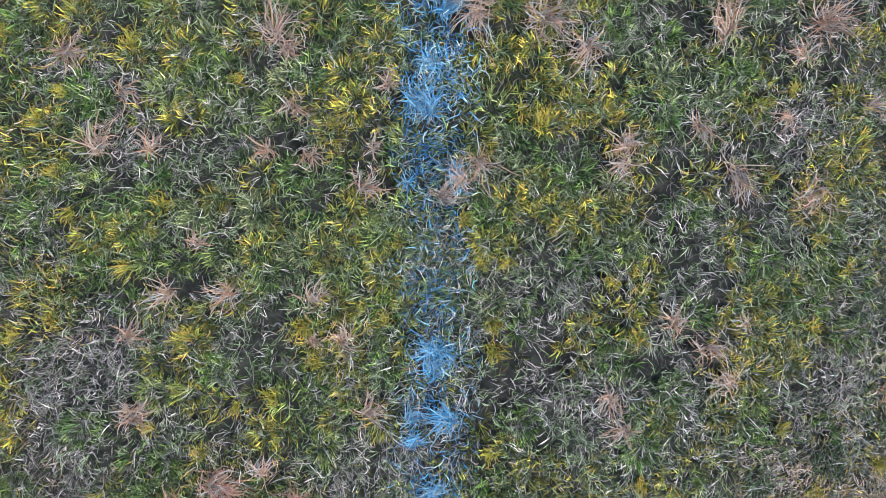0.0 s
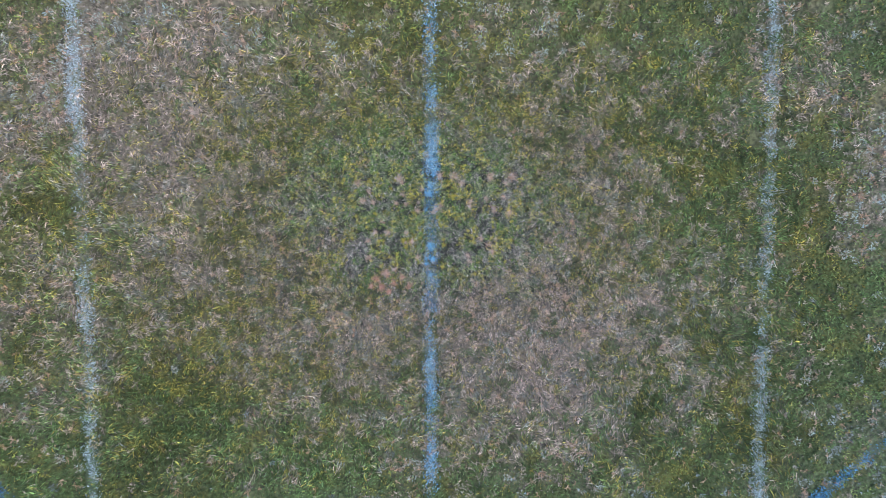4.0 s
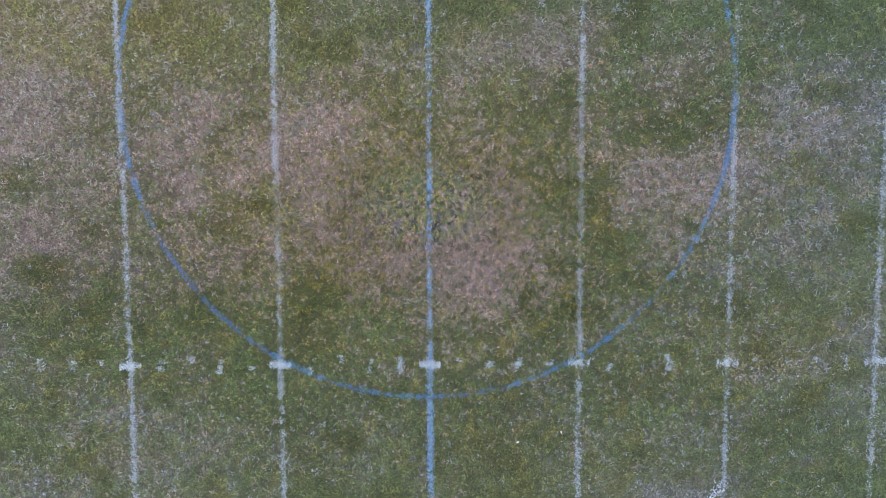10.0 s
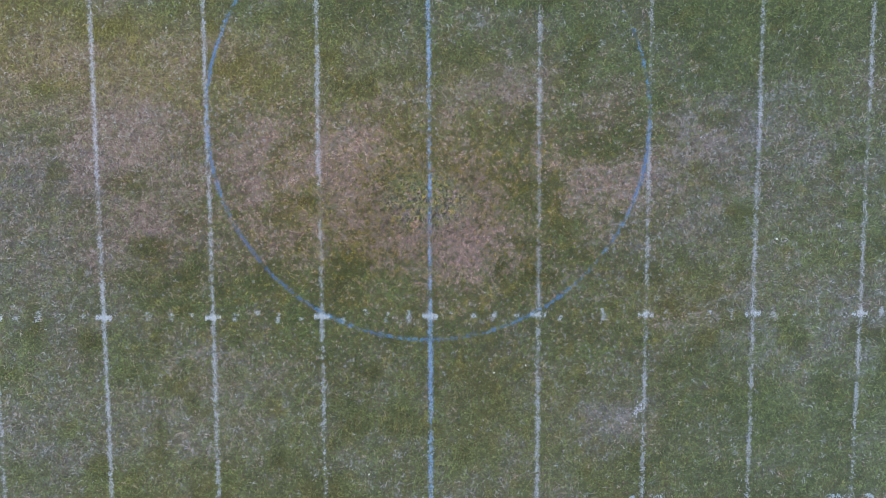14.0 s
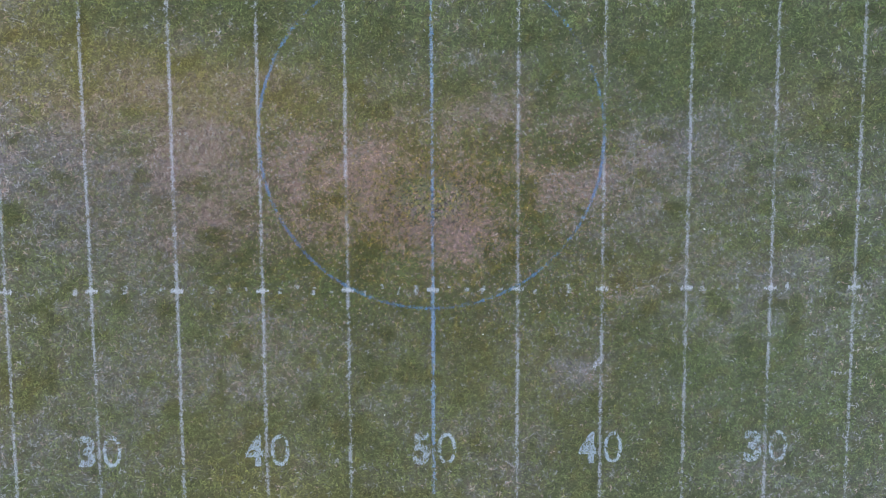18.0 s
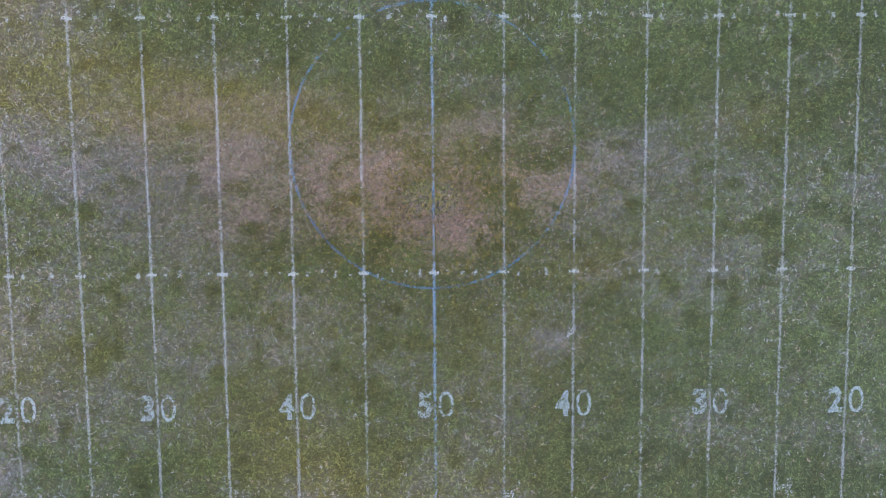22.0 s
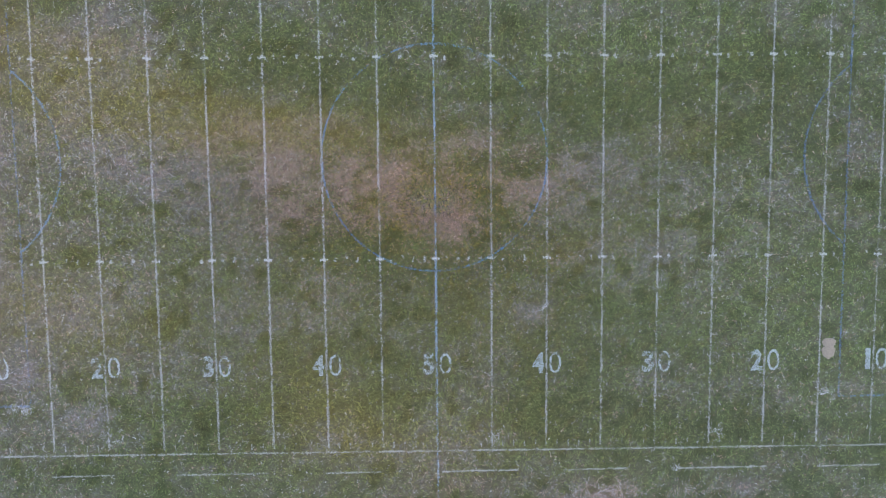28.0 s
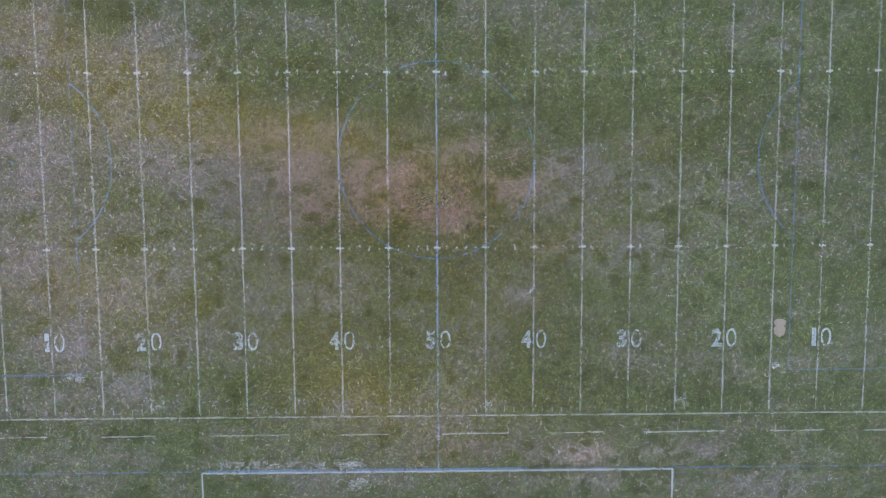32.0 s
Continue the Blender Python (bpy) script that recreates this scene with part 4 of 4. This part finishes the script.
circle = new("centre_circle")
tagged(circle, "blue painted centre circle, faded along its far half", "field line")
for a0, a1, palette, keep in ((-28, 24, MID, 0.5), (24, 38, DEEP, 0.06), (38, 58, MID, 0.16), (58, 112, MID, 0.28), (112, 140, DEEP, 0.06), (140, 152, MID, 0.08), (152, 205, MID, 0.3),
                              (205, 233, DEEP, 0.29), (233, 238, DEEP, 0.06), (238, 249, MID, 0.33), (249, 256, DEEP, 0.08), (256, 268, MID, 0.26), (268, 285, DEEP, 0.16), (285, 303, MID, 0.36), (303, 332, MID, 0.34)):
    marking("arc", ring(0, 0, 9.15, radians(a0), radians(a1), 0.15), palette, keep, "", "", parent=circle)
for side in (-1, 1):
    area = new("penalty_area")
    tagged(area, "blue penalty-area outline, mostly faded into the grass", "field line", "penalty areas")
    px = side * 33.75
    marking("front_line", [(px, -20.1, px, 20.1, 0.15)], DEEP, 0.28 + 0.08 * side, "", "", parent=area)
    marking("side_line", [(px, -20.1, side * 47, -20.1, 0.17)], DEEP, 0.36 - 0.1 * side, "", "", parent=area)
    base = math.pi if side > 0 else 0.0
    marking("arc", ring(side * 39.32, 0, 9.15, base - 0.92, base + 0.92, 0.16), DEEP if side > 0 else MID, 0.36 - 0.06 * side, "", "", parent=area)
    marking("penalty_spot", [(side * 39.32 - 0.12, 0, side * 39.32 + 0.12, 0, 0.25)], DEEP, 0.7, "", "", parent=area)


# ---------- yard numbers ----------
def glyph_points(char, wide, high, count, bold):
    """Random places inside a digit of the built-in font, of that size, about its centre."""
    cu = bpy.data.curves.new("glyph", "FONT")
    cu.body, cu.offset = char, bold
    ob = bpy.data.objects.new("glyph", cu)
    scene.collection.objects.link(ob)
    me = bpy.data.meshes.new_from_object(ob.evaluated_get(bpy.context.evaluated_depsgraph_get()))
    me.calc_loop_triangles()
    v = np.array([p.co[:2] for p in me.vertices])
    t = np.array([tri.vertices[:] for tri in me.loop_triangles])
    bpy.data.objects.remove(ob)
    bpy.data.meshes.remove(me)
    lo, hi = v.min(0), v.max(0)
    v = (v - (lo + hi) / 2) / (hi - lo) * np.array((wide, high))
    a, b, c = v[t[:, 0]], v[t[:, 1]], v[t[:, 2]]
    area = np.abs(np.cross(b - a, c - a))
    pick = rng.choice(len(t), count, p=area / area.sum())
    r1, r2 = np.sqrt(rng.random((count, 1))), rng.random((count, 1))
    p = a[pick] * (1 - r1) + b[pick] * r1 * (1 - r2) + c[pick] * r1 * r2
    return p[:, 0] + rng.normal(0, 0.02, count), p[:, 1] + rng.normal(0, 0.02, count)


def build_number(tens, x, keep):
    n = new("yard_number")
    tagged(n, "white painted yard number on the grass, patchy and chalky", "yard number", "yard numbers")
    first = (tens, -0.45, 0.4, 0.0) if tens == "1" else (tens, -0.68, 0.95, 0.035)
    for char, off, wide, bold in (first, ("0", 0.72, 0.98, -0.012)):
        gx, gy = glyph_points(char, wide, 1.75, 1700, bold)
        me = raw_mesh("digit", *painted(gx + x + off, gy - 16.95, PALE * np.array((1.08, 1.1, 1.06)), keep, 0.3), PAINTED)
        part("digit", me, n)


for k in range(-4, 5):
    build_number(str(5 - abs(k)), k * 10 * YARD, 0.46 if k < 1 else 0.36)


# ---------- tufts at the heart of the pitch ----------
def build_tuft(name, cx, cy, size, palette, label, category, group, lean, long, seed):
    r = np.random.default_rng(seed)
    n = int({"painted tufts": 70, "yellow tufts": 80}.get(group, 48) * size)
    fallen = r.random(n) < r.uniform(0.25, 0.8)
    turn = np.where(fallen, r.normal(r.uniform(0, 6.283), 0.55, n), r.uniform(0, 6.283, n))
    out = np.abs(r.normal(0, 0.013 * size, n))
    a = r.uniform(0, 6.283, n)
    x, y = cx + out * np.cos(a), cy + out * np.sin(a)
    length = long * size ** 0.7 * r.uniform(0.3, 1.05, n) * np.where(fallen, 1.2, 0.8)
    tone = palette[r.integers(0, len(palette), n)] * r.uniform(0.6, 1.25, n)[:, None]
    # foot colour carries painted shade from within the tuft
    foot = SHADED_FOOT[r.integers(0, 3, n)] if group == "yellow tufts" else 0.4 * tone + 0.35 * palette.min(0)
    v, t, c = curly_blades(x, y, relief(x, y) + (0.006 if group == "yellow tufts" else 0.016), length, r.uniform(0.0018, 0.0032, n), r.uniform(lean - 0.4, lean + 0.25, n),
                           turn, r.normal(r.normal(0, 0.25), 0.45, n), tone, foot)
    v[:, 0] -= cx
    v[:, 1] -= cy
    ob = new(name, raw_mesh(name, v, t, c, BLADE))
    ob.location = (cx, cy, 0)
    tagged(ob, label, category, group)


RED_NEST = [(-0.60, -4.17, 1.2), (-0.72, -4.25, 1.1), (-0.50, -4.28, 1), (-0.66, -4.33, 1.2), (-0.40, -4.22, 1), (-0.55, -4.40, 1), (-0.30, -4.35, 1.1), (-0.80, -4.34, 1)]
RUSSET = np.array(((0.66, 0.30, 0.21), (0.54, 0.22, 0.15), (0.70, 0.40, 0.31)))
PALE_STRAW = np.concatenate([STRAW_PINK[:2], SALMON, SALMON[:1], STRAW_GREY[2:3] * np.array((1.15, 1.0, 0.95))]) * 1.2
for i, (cx, cy, s) in enumerate(RED_NEST):
    build_tuft("dead_grass_tuft", cx, cy, 1.7 * s, RUSSET, "sprawling tuft of dead russet straw", "grass tuft", "dead tufts", 1.15, 0.055, 400 + i)
for i, (cx, cy, s) in enumerate(SALMON_NEST):
    build_tuft("dead_grass_tuft", cx, cy, 0.9 * s, np.concatenate([SALMON, RUSSET[2:]]), "small curled tuft of salmon-coloured straw", "grass tuft", "dead tufts", 1.2, 0.06, 500 + i)
for i, (cx, cy, s) in enumerate(STRAW + STRAW_EAST):
    build_tuft("dead_grass_tuft", cx, cy, s, PALE_STRAW, "splayed tuft of long dead pinkish-grey straw",
               "grass tuft", "dead tufts", 1.1, 0.082, 100 + i)
for i, (cx, cy, s) in enumerate(YELLOW + YELLOW_RIM):
    build_tuft("yellow_grass_tuft", cx, cy, s, np.concatenate([OCHRE * 1.4, OCHRE[1:] * 1.4, SAP[2:3] * 1.2]), "yellowing grass tuft among green blades",
               "grass tuft", "yellow tufts", 0.75, 0.045, 200 + i)
for i, (cx, cy, s) in enumerate(PAINT):
    build_tuft("painted_grass_tuft", cx, cy, s, np.concatenate([PALE[1:] * 0.85, BLUE[:2], BLUE[1:2], BLUE[3:4]]), "straw tuft sprayed pale blue with line paint",
               "grass tuft", "painted tufts", 1.15, 0.075, 300 + i)


# ---------- worn sandy patch and litter ----------
def build_sand():
    holder = new("sand_patch")
    tagged(holder, "tan sandy repair patch of two round lobes", "sand patch")
    m, nodes, links, bsdf = material("dry_sand")
    tone, tex = link_noise(nodes, links, 0.08, 6, 0.7, 1.2)
    rgb = nodes.new("ShaderNodeRGB")
    rgb.outputs[0].default_value = (0.29, 0.250, 0.195, 1)
    links.new(scaled(nodes, links, rgb.outputs[0], tone), bsdf.inputs["Base Color"])
    bsdf.inputs["Roughness"].default_value = 0.95
    for cy, rx, ry, lift in ((0.45, 0.62, 0.42, 0.03), (-0.3, 0.6, 0.66, 0.02)):
        bm = bmesh.new()
        rows, seg = 6, 40
        top = bm.verts.new((32.8, -16.0 + cy, lift))
        last = None
        for j in range(1, rows + 1):
            q = j / rows
            loop = []
            for i in range(seg):
                a = 2 * math.pi * i / seg
                k = q * (1 + 0.05 * math.sin(3 * a + cy) + 0.05 * math.sin(7 * a))
                x, y = 32.8 + rx * k * math.cos(a), -16.0 + cy + ry * k * math.sin(a)
                loop.append(bm.verts.new((x, y, -0.02 + (lift + 0.02) * math.sqrt(max(0, 1 - q ** 3)) + 0.006 * noise.noise((x * 6, y * 6, 0)))))
            for i in range(seg):
                if last is None:
                    bm.faces.new((top, loop[i], loop[(i + 1) % seg]))
                else:
                    bm.faces.new((last[i], loop[i], loop[(i + 1) % seg], last[(i + 1) % seg]))
            last = loop
        me = bpy.data.meshes.new("lobe")
        bm.to_mesh(me)
        bm.free()
        me.materials.append(m)
        part("lobe", me, holder)


build_sand()


def straw_scatter(cx, cy, rx, ry, count, palette):
    count = int(count * 2.6)
    x, y = cx + 0.55 * rx * rng.normal(0, 1, count), cy + 0.55 * ry * rng.normal(0, 1, count)
    stay = cloud(x, y, 0.45, 113, 2) > 0.46
    x, y = x[stay], y[stay]
    n = len(x)
    tone = palette[rng.integers(0, len(palette), n)] * rng.uniform(0.8, 1.2, n)[:, None]
    return flat_blades(x, y, relief(x, y) + 0.012, rng.uniform(0.05, 0.12, n), rng.uniform(0.015, 0.04, n), rng.uniform(1.2, 1.5, n), rng.uniform(0, 6.283, n), tone)


CHALKY = np.concatenate([WHITE * 1.25, STRAW_GREY[1:3] * 1.35])
ROSY = np.concatenate([STRAW_PINK, STRAW_GREY[1:3] * 1.2, STRAW_GREY[2:3] * 1.3])
litter = [straw_scatter(*s, ROSY) for s in ((14.2, -28.3, 3.8, 0.9, 900), (21.5, -28.2, 3.2, 0.6, 260), (14.0, -30.9, 3.4, 0.9, 420), (21, -31.2, 4.5, 0.5, 200),
                                            (8.3, -12.7, 1.0, 0.5, 40))]
litter += [straw_scatter(*s, STRAW_PINK * 0.9) for s in ((10.3, -8.35, 1.6, 0.6, 70), (8.9, -8.4, 2.6, 0.35, 70))]
litter += [straw_scatter(*s, STRAW_GREY[:3] * 1.15) for s in ((-28.5, -20.8, 3.2, 0.8, 200), (-34.1, -18.0, 0.8, 1.2, 110))]
litter += [straw_scatter(*s, CHALKY) for s in ((-8.2, -29.1, 1.6, 0.5, 150), (-8.0, -31.0, 1.8, 0.9, 260), (-17.5, -29.1, 5.0, 0.5, 520), (-10.5, -29.2, 2.8, 0.5, 260), (23.4, -23.0, 0.7, 0.8, 110),
                                               (32.5, -20.0, 0.8, 0.6, 170), (-34.4, -20.4, 1.1, 0.5, 150), (8.95, -12.3, 0.25, 0.35, 40),
                                               (-26.5, -22.9, 1.6, 0.5, 130), (4.9, -23.3, 0.6, 0.6, 60), (20.4, -26.1, 0.7, 0.3, 60))]
tagged(new("straw_litter", raw_mesh("straw_litter", *joined(litter), PAINTED)), "bleached and chalky straw strewn on the turf", "straw litter", kind="stuff")


def build_leaf(cx, cy, size, turn, colour, label):
    """A curled fallen leaf with a raised midrib and a stalk."""
    bm = bmesh.new()
    rows = []
    for j in range(7):
        s = j / 6
        w = size * 0.32 * math.sin(math.pi * min(1, 0.06 + 0.94 * s)) ** 0.8
        z = 0.012 + size * 0.25 * (s - 0.5) ** 2
        rows.append([bm.verts.new((size * (s - 0.5), w * q, z + abs(q) * size * 0.12)) for q in (-1, -0.5, 0, 0.5, 1)])
    for a, c in zip(rows, rows[1:]):
        for i in range(4):
            bm.faces.new((a[i], c[i], c[i + 1], a[i + 1]))
    me = bpy.data.meshes.new("leaf_blade")
    bm.to_mesh(me)
    bm.free()
    m, nodes, links, bsdf = material("dry_leaf")
    tone, _ = link_noise(nodes, links, 0.02, 4, 0.75, 1.15)
    rgb = nodes.new("ShaderNodeRGB")
    rgb.outputs[0].default_value = (*colour, 1)
    links.new(scaled(nodes, links, rgb.outputs[0], tone), bsdf.inputs["Base Color"])
    bsdf.inputs["Roughness"].default_value = 0.7
    me.materials.append(m)
    ob = new("fallen_leaf")
    ob.location, ob.rotation_euler = (cx, cy, 0), (0, 0, turn)
    tagged(ob, label, "leaf", "fallen leaves")
    part("leaf_blade", me, ob)
    bm = bmesh.new()
    bmesh.ops.create_cone(bm, segments=6, radius1=size * 0.02, radius2=size * 0.012, depth=size * 0.4, cap_ends=True,
                          matrix=pose(-size * 0.68, 0, 0.02, 0, 80, 0))
    st = bpy.data.meshes.new("stalk")
    bm.to_mesh(st)
    bm.free()
    st.materials.append(m)
    part("stalk", st, ob)


for cx, cy, size, turn in ((2.71, -10.6, 0.10, 0.4), (4.05, -10.29, 0.09, 1.9), (14.6, -4.95, 0.13, 2.6), (-2.67, -15.02, 0.10, 1.1), (9.37, -23.47, 0.16, 0.8)):
    build_leaf(cx, cy, size, turn, (0.72, 0.70, 0.58), "pale bleached leaf lying on the turf")
